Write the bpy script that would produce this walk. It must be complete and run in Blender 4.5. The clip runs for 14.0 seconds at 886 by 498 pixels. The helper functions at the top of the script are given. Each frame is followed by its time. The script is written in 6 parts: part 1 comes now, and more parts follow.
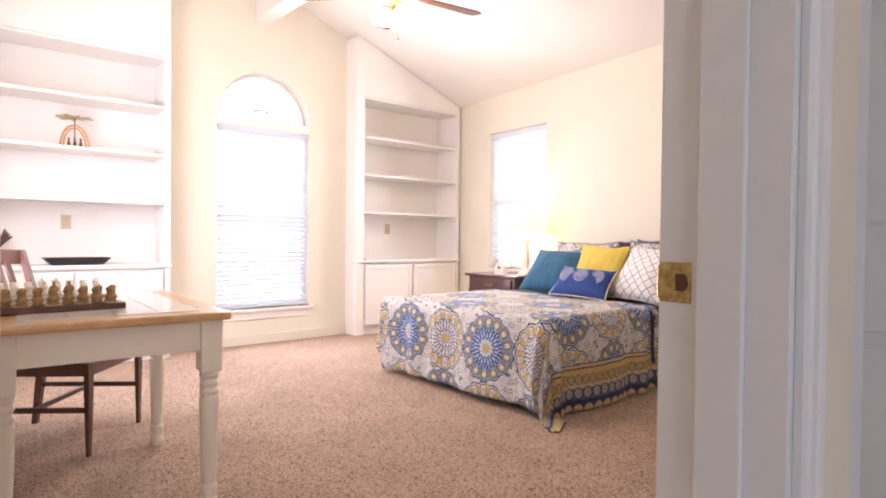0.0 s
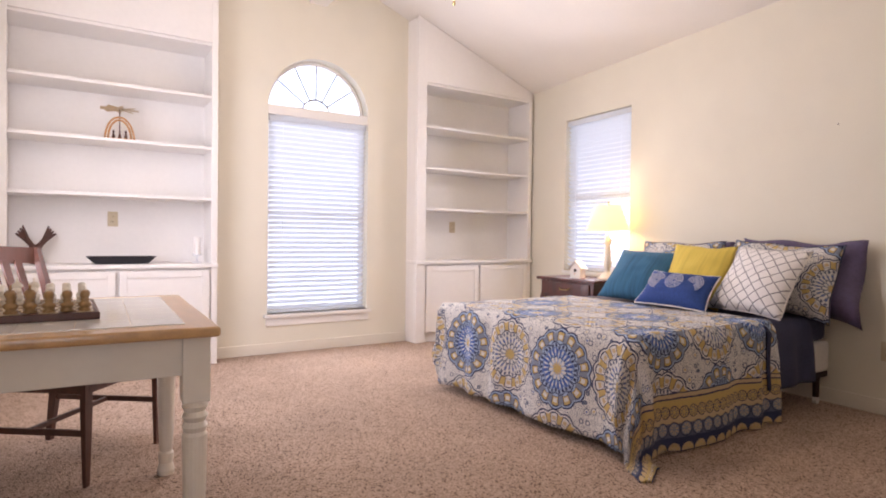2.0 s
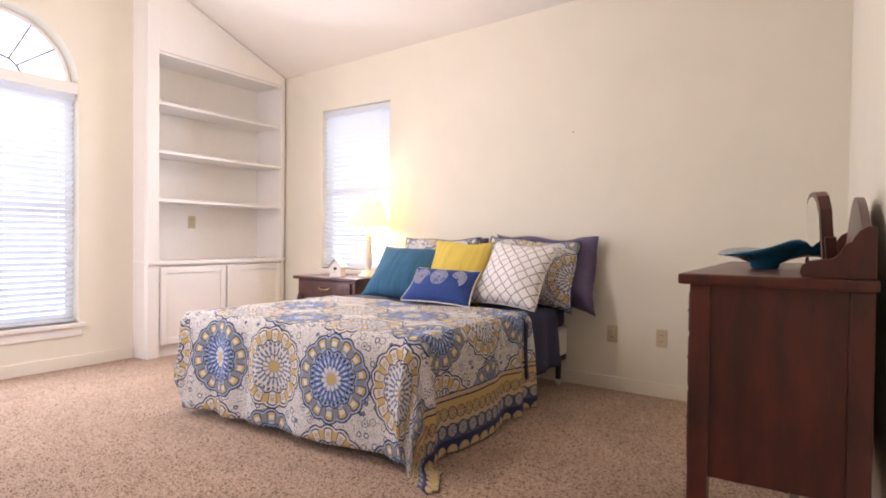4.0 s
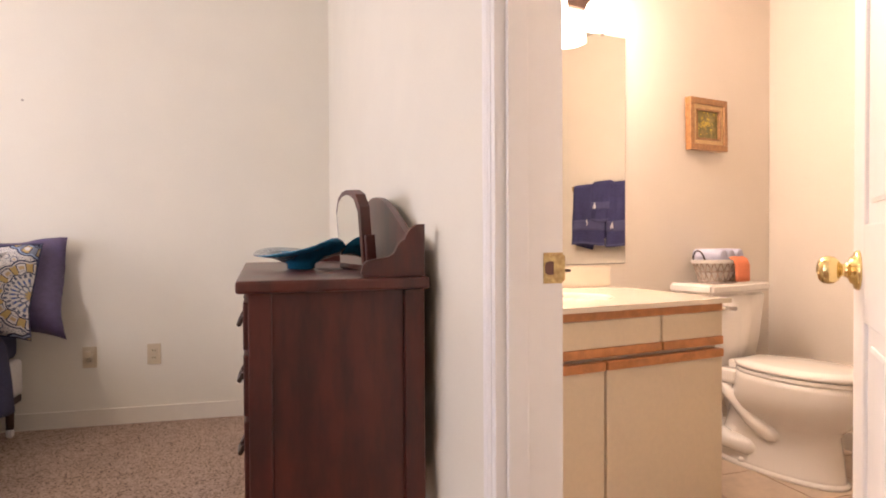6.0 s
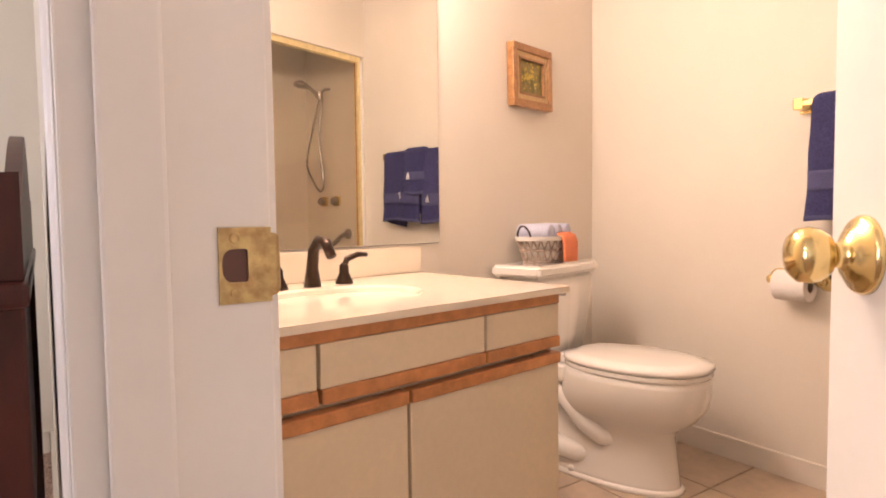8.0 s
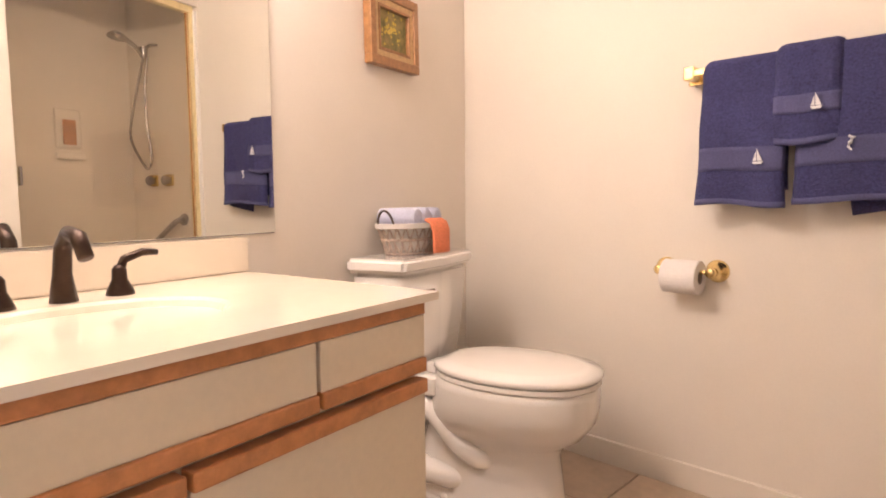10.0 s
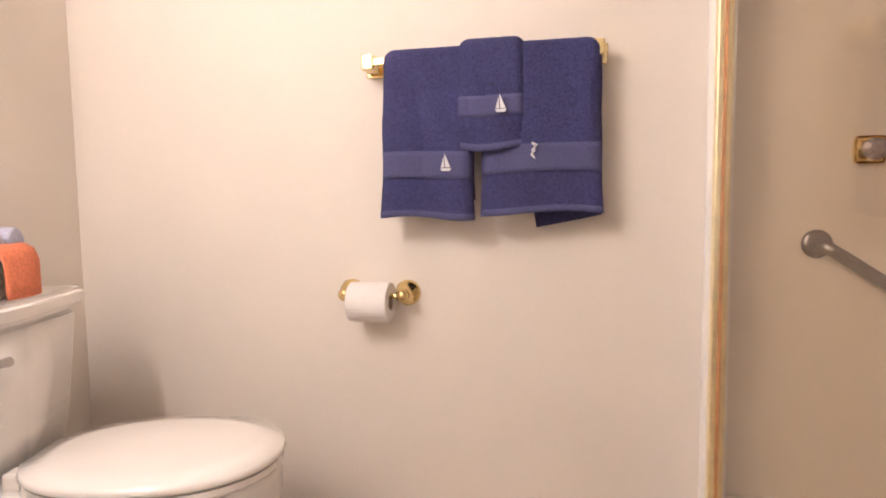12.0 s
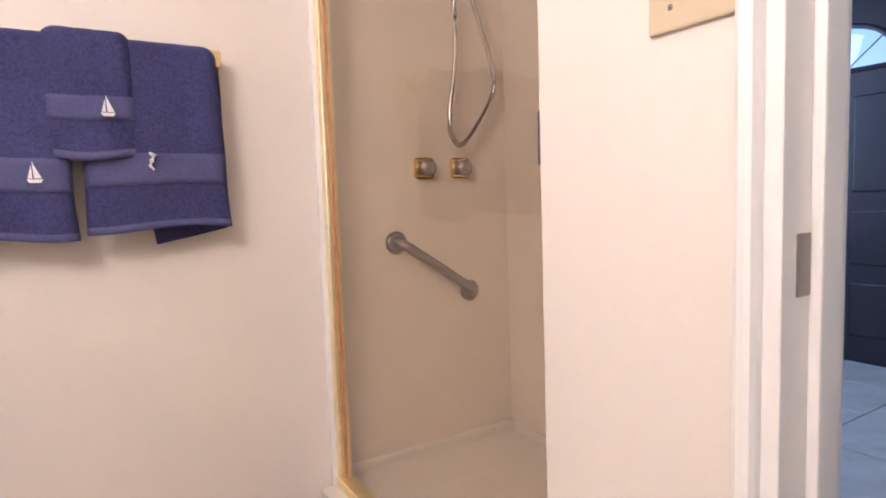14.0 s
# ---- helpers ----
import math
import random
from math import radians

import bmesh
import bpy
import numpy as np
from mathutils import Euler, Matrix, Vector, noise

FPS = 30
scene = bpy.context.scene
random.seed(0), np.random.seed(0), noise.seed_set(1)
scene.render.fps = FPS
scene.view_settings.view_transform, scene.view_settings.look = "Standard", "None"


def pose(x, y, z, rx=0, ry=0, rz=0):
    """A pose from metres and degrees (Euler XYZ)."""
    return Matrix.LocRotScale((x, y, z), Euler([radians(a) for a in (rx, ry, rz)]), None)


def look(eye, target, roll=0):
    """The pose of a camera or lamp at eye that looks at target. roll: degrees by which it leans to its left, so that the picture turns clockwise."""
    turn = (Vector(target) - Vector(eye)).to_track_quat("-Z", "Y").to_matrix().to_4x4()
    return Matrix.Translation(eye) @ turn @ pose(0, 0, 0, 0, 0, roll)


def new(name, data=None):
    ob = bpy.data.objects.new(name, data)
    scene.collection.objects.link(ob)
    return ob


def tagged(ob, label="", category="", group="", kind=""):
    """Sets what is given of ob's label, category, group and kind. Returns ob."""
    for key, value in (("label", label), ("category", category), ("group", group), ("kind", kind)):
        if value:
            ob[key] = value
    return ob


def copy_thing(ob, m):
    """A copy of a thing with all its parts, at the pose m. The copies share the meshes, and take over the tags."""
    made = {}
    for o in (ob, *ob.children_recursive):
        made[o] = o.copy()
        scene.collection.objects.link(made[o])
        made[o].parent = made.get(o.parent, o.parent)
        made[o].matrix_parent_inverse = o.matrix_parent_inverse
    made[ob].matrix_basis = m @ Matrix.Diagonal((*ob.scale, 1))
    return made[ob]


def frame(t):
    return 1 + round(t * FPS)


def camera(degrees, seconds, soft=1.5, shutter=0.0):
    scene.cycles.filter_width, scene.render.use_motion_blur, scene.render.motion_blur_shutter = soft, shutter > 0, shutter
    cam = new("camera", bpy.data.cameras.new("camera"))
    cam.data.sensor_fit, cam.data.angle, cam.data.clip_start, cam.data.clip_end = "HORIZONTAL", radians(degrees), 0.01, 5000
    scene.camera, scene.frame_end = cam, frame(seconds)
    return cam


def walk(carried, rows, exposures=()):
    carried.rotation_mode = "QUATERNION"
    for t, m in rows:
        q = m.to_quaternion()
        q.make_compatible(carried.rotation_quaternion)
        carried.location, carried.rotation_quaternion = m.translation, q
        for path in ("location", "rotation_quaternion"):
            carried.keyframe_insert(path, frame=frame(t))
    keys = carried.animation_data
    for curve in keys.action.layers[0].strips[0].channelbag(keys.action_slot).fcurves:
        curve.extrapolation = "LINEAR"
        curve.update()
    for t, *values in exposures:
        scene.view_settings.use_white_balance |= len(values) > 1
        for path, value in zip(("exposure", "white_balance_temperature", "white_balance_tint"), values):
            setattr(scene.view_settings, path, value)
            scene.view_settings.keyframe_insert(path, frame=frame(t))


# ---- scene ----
cam = camera(74.0, 14.0, soft=1.9)
PATH = [
    (0, (0.216, -0.574, 1.019), (1.515, 0.947, 0.983), 0.6),
    (0.5, (0.398, -0.413, 1.006), (1.643, 1.151, 0.972), 0.5),
    (1, (0.531, -0.307, 1.017), (1.68, 1.329, 0.98), 0.6),
    (1.5, (0.601, -0.239, 1.004), (1.698, 1.432, 0.969), 0.7),
    (2, (0.643, -0.184, 1.002), (1.734, 1.492, 0.966), 0.7),
    (2.2, (0.654, -0.171, 1.001), (1.744, 1.505, 0.965), 0.7),
    (4.3, (0.767, 0.228, 0.995), (2.603, 1.02, 0.971), 0.7),
    (4.5, (0.758, 0.288, 0.985), (2.672, 0.87, 0.971), 0.7),
    (5, (0.825, 0.348, 0.979), (2.822, 0.452, 0.959), 0.1),
    (5.5, (0.921, 0.417, 0.994), (2.893, 0.089, 0.965), -0.3),
    (6, (1.082, 0.389, 0.998), (2.989, -0.213, 0.967), -0.3),
    (6.5, (1.272, 0.354, 0.992), (3.094, -0.471, 0.956), -0.4),
    (7, (1.413, 0.23, 0.989), (3.165, -0.732, 0.932), -0.7),
    (7.5, (1.508, 0.106, 0.98), (3.211, -0.937, 0.886), -0.5),
    (8, (1.608, -0.005, 0.979), (3.256, -1.133, 0.872), -0.7),
    (8.2, (1.655, -0.059, 0.954), (3.286, -1.212, 0.856), -0.5),
    (10.3, (1.909, -0.361, 0.977), (3.23, -1.854, 0.812), -0.8),
    (10.5, (1.923, -0.4, 0.971), (3.21, -1.923, 0.814), -1.0),
    (11, (1.968, -0.509, 0.979), (3.09, -2.157, 0.82), -1.1),
    (11.5, (2.067, -0.59, 1.003), (2.833, -2.431, 0.845), -1.2),
    (12, (2.091, -0.695, 0.993), (2.511, -2.643, 0.831), -0.8),
    (12.5, (2.155, -0.799, 0.966), (2.176, -2.795, 0.845), -1.1),
    (13, (2.246, -0.837, 0.984), (1.772, -2.775, 0.841), -1.6),
    (13.5, (2.292, -0.79, 1.0), (1.467, -2.604, 0.829), -1.6),
    (14, (2.316, -0.686, 1.01), (1.281, -2.388, 0.835), -2.0),
]

EXPO = [(0.0, 0.35, 6650, 24), (0.5, 0.05, 6650, 24), (1.0, -0.1, 6650, 24), (1.5, -0.2, 6550, 24), (4.3, 0.12, 6500, 22), (5.5, 0.25, 6400, 23), (6.0, 0.36, 6350, 25), (7.5, 0.28, 6350, 26), (8.2, 0.18, 6350, 26), (10.5, 0.2, 5650, 20), (12.0, 0.25, 5350, 19), (13.0, 0.29, 5200, 19), (14.0, 0.2, 5100, 20)]
walk(cam, [(t, look(eye, target, roll)) for t, eye, target, roll in PATH], EXPO)

# ---- world, daylight, lamps ----
world = bpy.data.worlds.new("sky")
scene.world = world
world.use_nodes = True
wn = world.node_tree.nodes
sky = wn.new("ShaderNodeTexSky")
sky.sky_type, sky.sun_disc = "NISHITA", False
sky.sun_elevation, sky.sun_rotation = radians(48), radians(200)
world.node_tree.links.new(sky.outputs[0], wn["Background"].inputs[0])
wn["Background"].inputs[1].default_value = 0.15
sun_data = bpy.data.lights.new("sun", "SUN")
sun_data.energy, sun_data.angle, sun_data.color = 3.0, radians(0.5), (1.0, 0.95, 0.87)
sun = new("sun", sun_data)
sun.matrix_world = look((0, -3, 9), (-0.4, 2.0, 0))


def area_lamp(name, eye, target, sx, sy, watts, colour):
    d = bpy.data.lights.new(name, "AREA")
    d.shape, d.size, d.size_y, d.energy, d.color = "RECTANGLE", sx, sy, watts, colour
    ob = new(name, d)
    ob.matrix_world = look(eye, target)
    return ob


def point_lamp(name, at, watts, colour, radius=0.05):
    d = bpy.data.lights.new(name, "POINT")
    d.energy, d.color, d.shadow_soft_size = watts, colour, radius
    ob = new(name, d)
    ob.location = at
    return ob


DAY, WARM, COOL = (0.93, 0.95, 1.0), (1.0, 0.805, 0.62), (0.74, 0.86, 1.0)
area_lamp("arch_window_daylight", (2.58, 4.71, 1.32), (2.45, 1.0, 1.22), 0.85, 1.85, 36, DAY)
area_lamp("side_window_daylight", (4.72, 3.66, 1.5), (1.5, 2.6, 0.8), 0.75, 1.3, 22, DAY)
area_lamp("west_window_daylight", (0.31, 3.25, 1.45), (1.7, 4.0, 1.3), 0.9, 1.3, 34, DAY)
# added fill lamp: cool light for the hall from an unseen opening
area_lamp("hall_fill_lamp", (-0.1, -3.3, 1.5), (-0.4, -1.8, 1.0), 1.0, 1.4, 22, COOL)
point_lamp("bedside_bulb", (4.60, 3.29, 1.17), 6.0, (1.0, 0.72, 0.34), 0.03)
for dx in (-0.09, 0.0, 0.09):
    point_lamp("fan_bulb", (2.48 + dx, 2.60 + abs(dx), 2.44), 10, (1.0, 0.83, 0.63), 0.05)
for k in range(3):
    point_lamp("vanity_bulb", (2.985 + 0.045 * k, -0.46 - 0.22 * k, 1.93), 12.3, WARM, 0.06)


# ---- materials ----
def material(name, colour, rough=0.6, metal=0.0, grain=0.0, scale=60.0, bump=0.0, second=None, blotch=0.0, blotch_scale=3.0, emit=0.0, stretch=(1, 1, 1), coat=0.0):
    """A surface with fine grain, broad blotches and fine relief."""
    m = bpy.data.materials.new(name)
    m.use_nodes = True
    n, l = m.node_tree.nodes, m.node_tree.links
    b = n["Principled BSDF"]
    b.inputs["Base Color"].default_value = (*colour, 1)
    b.inputs["Roughness"].default_value, b.inputs["Metallic"].default_value = rough, metal
    b.inputs["Coat Weight"].default_value = coat
    if emit:
        b.inputs["Emission Color"].default_value = (*colour, 1)
        b.inputs["Emission Strength"].default_value = emit
    tc = n.new("ShaderNodeTexCoord")
    mp = n.new("ShaderNodeMapping")
    mp.inputs["Scale"].default_value = stretch
    l.new(tc.outputs["Object"], mp.inputs[0])
    fine = n.new("ShaderNodeTexNoise")
    fine.inputs["Scale"].default_value, fine.inputs["Detail"].default_value, fine.inputs["Roughness"].default_value = scale, 4, 0.65
    l.new(mp.outputs[0], fine.inputs[0])
    out = None
    if grain or second:
        mix = n.new("ShaderNodeMix")
        mix.data_type = "RGBA"
        other = second if second else tuple(c * (1 - grain) for c in colour)
        mix.inputs[6].default_value, mix.inputs[7].default_value = (*colour, 1), (*other, 1)
        ramp = n.new("ShaderNodeMapRange")
        ramp.inputs[1].default_value, ramp.inputs[2].default_value = 0.38, 0.66
        l.new(fine.outputs[0], ramp.inputs[0])
        l.new(ramp.outputs[0], mix.inputs[0])
        out = mix.outputs[2]
    if blotch:
        broad = n.new("ShaderNodeTexNoise")
        broad.inputs["Scale"].default_value, broad.inputs["Detail"].default_value = blotch_scale, 3
        l.new(tc.outputs["Object"], broad.inputs[0])
        mul = n.new("ShaderNodeMix")
        mul.data_type, mul.blend_type = "RGBA", "MULTIPLY"
        mul.inputs[0].default_value = 1.0
        mr = n.new("ShaderNodeMapRange")
        mr.inputs[1].default_value, mr.inputs[2].default_value = 0.3, 0.7
        mr.inputs[3].default_value, mr.inputs[4].default_value = 1 - blotch, 1.0
        l.new(broad.outputs[0], mr.inputs[0])
        if out:
            l.new(out, mul.inputs[6])
        else:
            mul.inputs[6].default_value = (*colour, 1)
        l.new(mr.outputs[0], mul.inputs[7])
        out = mul.outputs[2]
    if out:
        l.new(out, b.inputs["Base Color"])
    if bump:
        bp = n.new("ShaderNodeBump")
        bp.inputs["Strength"].default_value, bp.inputs["Distance"].default_value = bump, 0.004
        l.new(fine.outputs[0], bp.inputs["Height"])
        l.new(bp.outputs[0], b.inputs["Normal"])
    return m


M = dict(
    wall=material("wall_paint", (0.79, 0.745, 0.63), 0.75, grain=0.02, scale=140, bump=0.12, blotch=0.04),
    bath=material("bath_paint", (0.80, 0.735, 0.65), 0.7, grain=0.02, scale=140, bump=0.12, blotch=0.04),
    ceil=material("ceiling_paint", (0.84, 0.80, 0.75), 0.85, grain=0.03, scale=90, bump=0.3, blotch=0.03),
    hallwall=material("hall_paint", (0.72, 0.75, 0.78), 0.8, grain=0.03, scale=120, bump=0.1),
    white=material("white_trim_paint", (0.84, 0.81, 0.77), 0.35, grain=0.02, scale=25, bump=0.05, blotch=0.03),
    shelf=material("white_shelf_paint", (0.86, 0.83, 0.80), 0.45, grain=0.02, scale=30, bump=0.05, blotch=0.03),
    tile=material("beige_floor_tile", (0.60, 0.47, 0.35), 0.35, grain=0.18, scale=9, bump=0.05, blotch=0.12, blotch_scale=5),
    grout=material("grout", (0.42, 0.34, 0.26), 0.9, grain=0.1, scale=80, bump=0.2),
    halltile=material("grey_hall_tile", (0.50, 0.50, 0.48), 0.3, grain=0.22, scale=7, bump=0.05, blotch=0.15, blotch_scale=4),
    darkwood=material("dark_mahogany", (0.105, 0.017, 0.009), 0.42, second=(0.050, 0.009, 0.006), scale=16, bump=0.1, blotch=0.3, blotch_scale=5, stretch=(1, 1, 0.25), coat=0.2),
    chairwood=material("walnut_stain", (0.115, 0.043, 0.028), 0.4, grain=0.4, scale=18, bump=0.1, stretch=(1, 1, 0.15)),
    oak=material("honey_oak", (0.62, 0.27, 0.10), 0.4, grain=0.3, scale=22, bump=0.1, stretch=(1, 0.12, 1)),
    maple=material("maple_edge", (0.62, 0.37, 0.16), 0.3, grain=0.2, scale=20, bump=0.05, stretch=(1, 0.15, 1), coat=0.3),
    tablewhite=material("cream_enamel", (0.80, 0.74, 0.64), 0.35, grain=0.03, scale=20, bump=0.03),
    tabletile=material("white_glazed_tile", (0.82, 0.79, 0.74), 0.12, grain=0.02, scale=12, coat=0.4),
    lam=material("cream_laminate", (0.80, 0.68, 0.50), 0.45, grain=0.04, scale=60, bump=0.04, blotch=0.03),
    marble=material("cream_cultured_marble", (0.83, 0.735, 0.60), 0.15, grain=0.04, scale=5, blotch=0.05, coat=0.4),
    china=material("white_vitreous_china", (0.86, 0.82, 0.77), 0.08, grain=0.01, scale=5, coat=0.6),
    bronze=material("oil_rubbed_bronze", (0.055, 0.032, 0.022), 0.3, 0.7, grain=0.3, scale=30),
    brass=material("polished_brass", (0.86, 0.66, 0.30), 0.15, 1.0, grain=0.15, scale=15),
    brassworn=material("worn_brass", (0.66, 0.50, 0.22), 0.34, 0.8, second=(0.42, 0.27, 0.11), scale=70, bump=0.1, blotch=0.35, blotch_scale=40),
    chrome=material("chrome", (0.55, 0.52, 0.50), 0.2, 1.0, grain=0.1, scale=40),
    nickel=material("brushed_nickel", (0.33, 0.29, 0.27), 0.35, 0.9, grain=0.1, scale=60),
    mirror=material("silvered_mirror", (0.86, 0.87, 0.84), 0.01, 1.0),
    navy=material("navy_terry", (0.060, 0.060, 0.19), 0.95, grain=0.45, scale=160, bump=1.0, blotch=0.2, blotch_scale=9),
    navyband=material("navy_woven_band", (0.085, 0.085, 0.205), 0.85, grain=0.25, scale=220, bump=0.3),
    thread=material("white_embroidery", (0.78, 0.77, 0.80), 0.8, grain=0.1, scale=300, bump=0.3),
    sheet=material("indigo_sheet", (0.045, 0.047, 0.105), 0.85, grain=0.25, scale=70, bump=0.2, blotch=0.25, blotch_scale=6),
    purple=material("plum_satin", (0.125, 0.095, 0.20), 0.55, grain=0.2, scale=40, bump=0.1, blotch=0.2, blotch_scale=6),
    teal=material("teal_linen", (0.035, 0.145, 0.265), 0.9, grain=0.30, scale=75, bump=0.9, stretch=(1, 0.06, 0.06)),
    yellow=material("yellow_linen", (0.70, 0.53, 0.10), 0.9, grain=0.16, scale=45, bump=1.0, stretch=(1, 0.05, 0.05)),
    blue=material("royal_blue_cotton", (0.022, 0.065, 0.26), 0.85, grain=0.25, scale=90, bump=0.3),
    paleblue=material("pale_blue_terry", (0.55, 0.56, 0.70), 0.95, grain=0.15, scale=150, bump=0.8),
    coral=material("coral_terry", (0.86, 0.26, 0.12), 0.95, grain=0.25, scale=160, bump=0.8),
    boxspring=material("white_ticking", (0.72, 0.68, 0.64), 0.9, grain=0.08, scale=60, bump=0.2),
    black=material("black_lacquer", (0.012, 0.011, 0.016), 0.35, grain=0.2, scale=30),
    steel=material("dark_steel_frame", (0.06, 0.03, 0.025), 0.5, 0.6, grain=0.2, scale=40),
    paper=material("soft_paper", (0.83, 0.79, 0.76), 0.95, grain=0.04, scale=90, bump=0.2),
    shade=material("yellow_lamp_shade", (1.0, 0.72, 0.24), 0.8, grain=0.05, scale=80, emit=2.2),
    glow=material("lit_frosted_glass", (1.0, 0.86, 0.64), 0.4, emit=9.0),
    fanwood=material("fan_blade_wood", (0.14, 0.06, 0.035), 0.45, grain=0.3, scale=18, stretch=(0.2, 1, 1)),
    beige=material("ivory_plastic", (0.60, 0.50, 0.34), 0.4, grain=0.02, scale=20),
    # near-black: mirror backing, and shade of slots, hole and toe kick as colour
    slot=material("recess_shade_and_backing", (0.03, 0.025, 0.02), 0.7),
    blueglass=material("blue_art_glass", (0.01, 0.15, 0.27), 0.06, grain=0.5, scale=8, coat=0.6),
    shower=material("tan_acrylic", (0.80, 0.71, 0.59), 0.3, grain=0.03, scale=8, blotch=0.05),
    pan=material("white_acrylic", (0.74, 0.68, 0.60), 0.3, grain=0.03, scale=30),
    goldframe=material("bright_gold_anodised", (0.95, 0.82, 0.50), 0.3, 0.9, grain=0.12, scale=25),
    frontdoor=material("black_stained_door", (0.018, 0.014, 0.024), 0.4, grain=0.3, scale=20, bump=0.1, stretch=(1, 1, 0.15)),
    blade=material("grass_lawn", (0.08, 0.13, 0.04), 0.9, grain=0.4, scale=3, blotch=0.3, blotch_scale=0.3),
    wicker=material("whitewashed_wicker", (0.55, 0.44, 0.36), 0.9, grain=0.45, scale=45, bump=0.6),
    carved=material("light_carved_wood", (0.60, 0.30, 0.11), 0.5, grain=0.25, scale=25),
    boardlight=material("light_chess_wood", (0.58, 0.44, 0.27), 0.4, grain=0.2, scale=40),
    whitepiece=material("bone_chessmen", (0.85, 0.80, 0.70), 0.3, grain=0.04, scale=30),
    brownpiece=material("brown_onyx_chessmen", (0.40, 0.24, 0.10), 0.3, grain=0.35, scale=50),
    giltframe=material("gilt_wood_frame", (0.42, 0.21, 0.08), 0.35, 0.25, grain=0.35, scale=45, bump=0.2),
    giltpale=material("pale_gilt_liner", (0.62, 0.42, 0.20), 0.5, 0.1, grain=0.25, scale=60, bump=0.2),
    bole=material("dark_eagle_wood", (0.09, 0.035, 0.025), 0.4, grain=0.4, scale=30, bump=0.2),
    acrylic=material("clear_acrylic_knob", (0.46, 0.39, 0.34), 0.1, 0.4, grain=0.4, scale=60, coat=0.6),
    creamtrim=material("cream_trim_paint", (0.80, 0.745, 0.64), 0.4, grain=0.02, scale=25, bump=0.05, blotch=0.03),
    candle=material("clear_candle_glass", (0.78, 0.78, 0.80), 0.08, grain=0.02, scale=10),
)


def glass_material(name, tint, alpha):
    m = bpy.data.materials.new(name)
    m.use_nodes = True
    n, l = m.node_tree.nodes, m.node_tree.links
    mix, tr, gl = n.new("ShaderNodeMixShader"), n.new("ShaderNodeBsdfTransparent"), n.new("ShaderNodeBsdfGlossy")
    tr.inputs[0].default_value = (*tint, 1)
    gl.inputs["Roughness"].default_value = 0.02
    mix.inputs[0].default_value = alpha
    l.new(tr.outputs[0], mix.inputs[1])
    l.new(gl.outputs[0], mix.inputs[2])
    l.new(mix.outputs[0], n["Material Output"].inputs[0])
    return m


def slat_material():
    """Thin white vinyl that lets some daylight through."""
    m = bpy.data.materials.new("white_vinyl_slat")
    m.use_nodes = True
    n, l = m.node_tree.nodes, m.node_tree.links
    mix, tl = n.new("ShaderNodeMixShader"), n.new("ShaderNodeBsdfTranslucent")
    n["Principled BSDF"].inputs["Base Color"].default_value = (0.84, 0.86, 0.88, 1)
    n["Principled BSDF"].inputs["Roughness"].default_value = 0.4
    tl.inputs[0].default_value = (0.96, 0.96, 0.97, 1)
    mix.inputs[0].default_value = 0.58
    l.new(n["Principled BSDF"].outputs[0], mix.inputs[1])
    l.new(tl.outputs[0], mix.inputs[2])
    l.new(mix.outputs[0], n["Material Output"].inputs[0])
    return m


def carpet_material():
    """Cut-pile carpet: beige tufts of several shades with scattered dark specks, and broad traffic marks."""
    m = bpy.data.materials.new("beige_carpet")
    m.use_nodes = True
    n, l = m.node_tree.nodes, m.node_tree.links
    b = n["Principled BSDF"]
    b.inputs["Roughness"].default_value = 0.97
    tc = n.new("ShaderNodeTexCoord")

    def ramp(tex, lo, hi, a, c):
        r_ = n.new("ShaderNodeMapRange")
        for k, val in enumerate((lo, hi, a, c)):
            r_.inputs[k + 1].default_value = val
        l.new(tex, r_.inputs[0])
        return r_.outputs[0]

    def blend(fac, a, c, kind="MIX"):
        k = n.new("ShaderNodeMix")
        k.data_type, k.blend_type = "RGBA", kind
        if isinstance(fac, float):
            k.inputs[0].default_value = fac
        else:
            l.new(fac, k.inputs[0])
        for i, v in ((6, a), (7, c)):
            if isinstance(v, tuple):
                k.inputs[i].default_value = (*v, 1)
            else:
                l.new(v, k.inputs[i])
        return k.outputs[2]

    def noise_tex(scale, detail):
        k = n.new("ShaderNodeTexNoise")
        k.inputs["Scale"].default_value, k.inputs["Detail"].default_value = scale, detail
        l.new(tc.outputs["Object"], k.inputs[0])
        return k.outputs[0]

    tuft = n.new("ShaderNodeTexVoronoi")
    tuft.inputs["Scale"].default_value = 150
    l.new(tc.outputs["Object"], tuft.inputs[0])
    shade = n.new("ShaderNodeSeparateColor")
    l.new(tuft.outputs[1], shade.inputs[0])
    col = blend(ramp(shade.outputs[0], 0.0, 1.0, 0.0, 1.0), (0.60, 0.44, 0.34), (0.40, 0.28, 0.205))
    col = blend(ramp(shade.outputs[1], 0.80, 0.86, 0.0, 1.0), col, (0.16, 0.098, 0.066))
    col = blend(ramp(noise_tex(75, 3), 0.56, 0.70, 0.0, 0.42), col, (0.19, 0.12, 0.08))
    col = blend(1.0, col, ramp(noise_tex(2.4, 4), 0.3, 0.7, 0.84, 1.0), "MULTIPLY")
    l.new(col, b.inputs["Base Color"])
    bp = n.new("ShaderNodeBump")
    bp.inputs["Strength"].default_value, bp.inputs["Distance"].default_value = 0.8, 0.006
    l.new(tuft.outputs[0], bp.inputs["Height"])
    l.new(bp.outputs[0], b.inputs["Normal"])
    return m


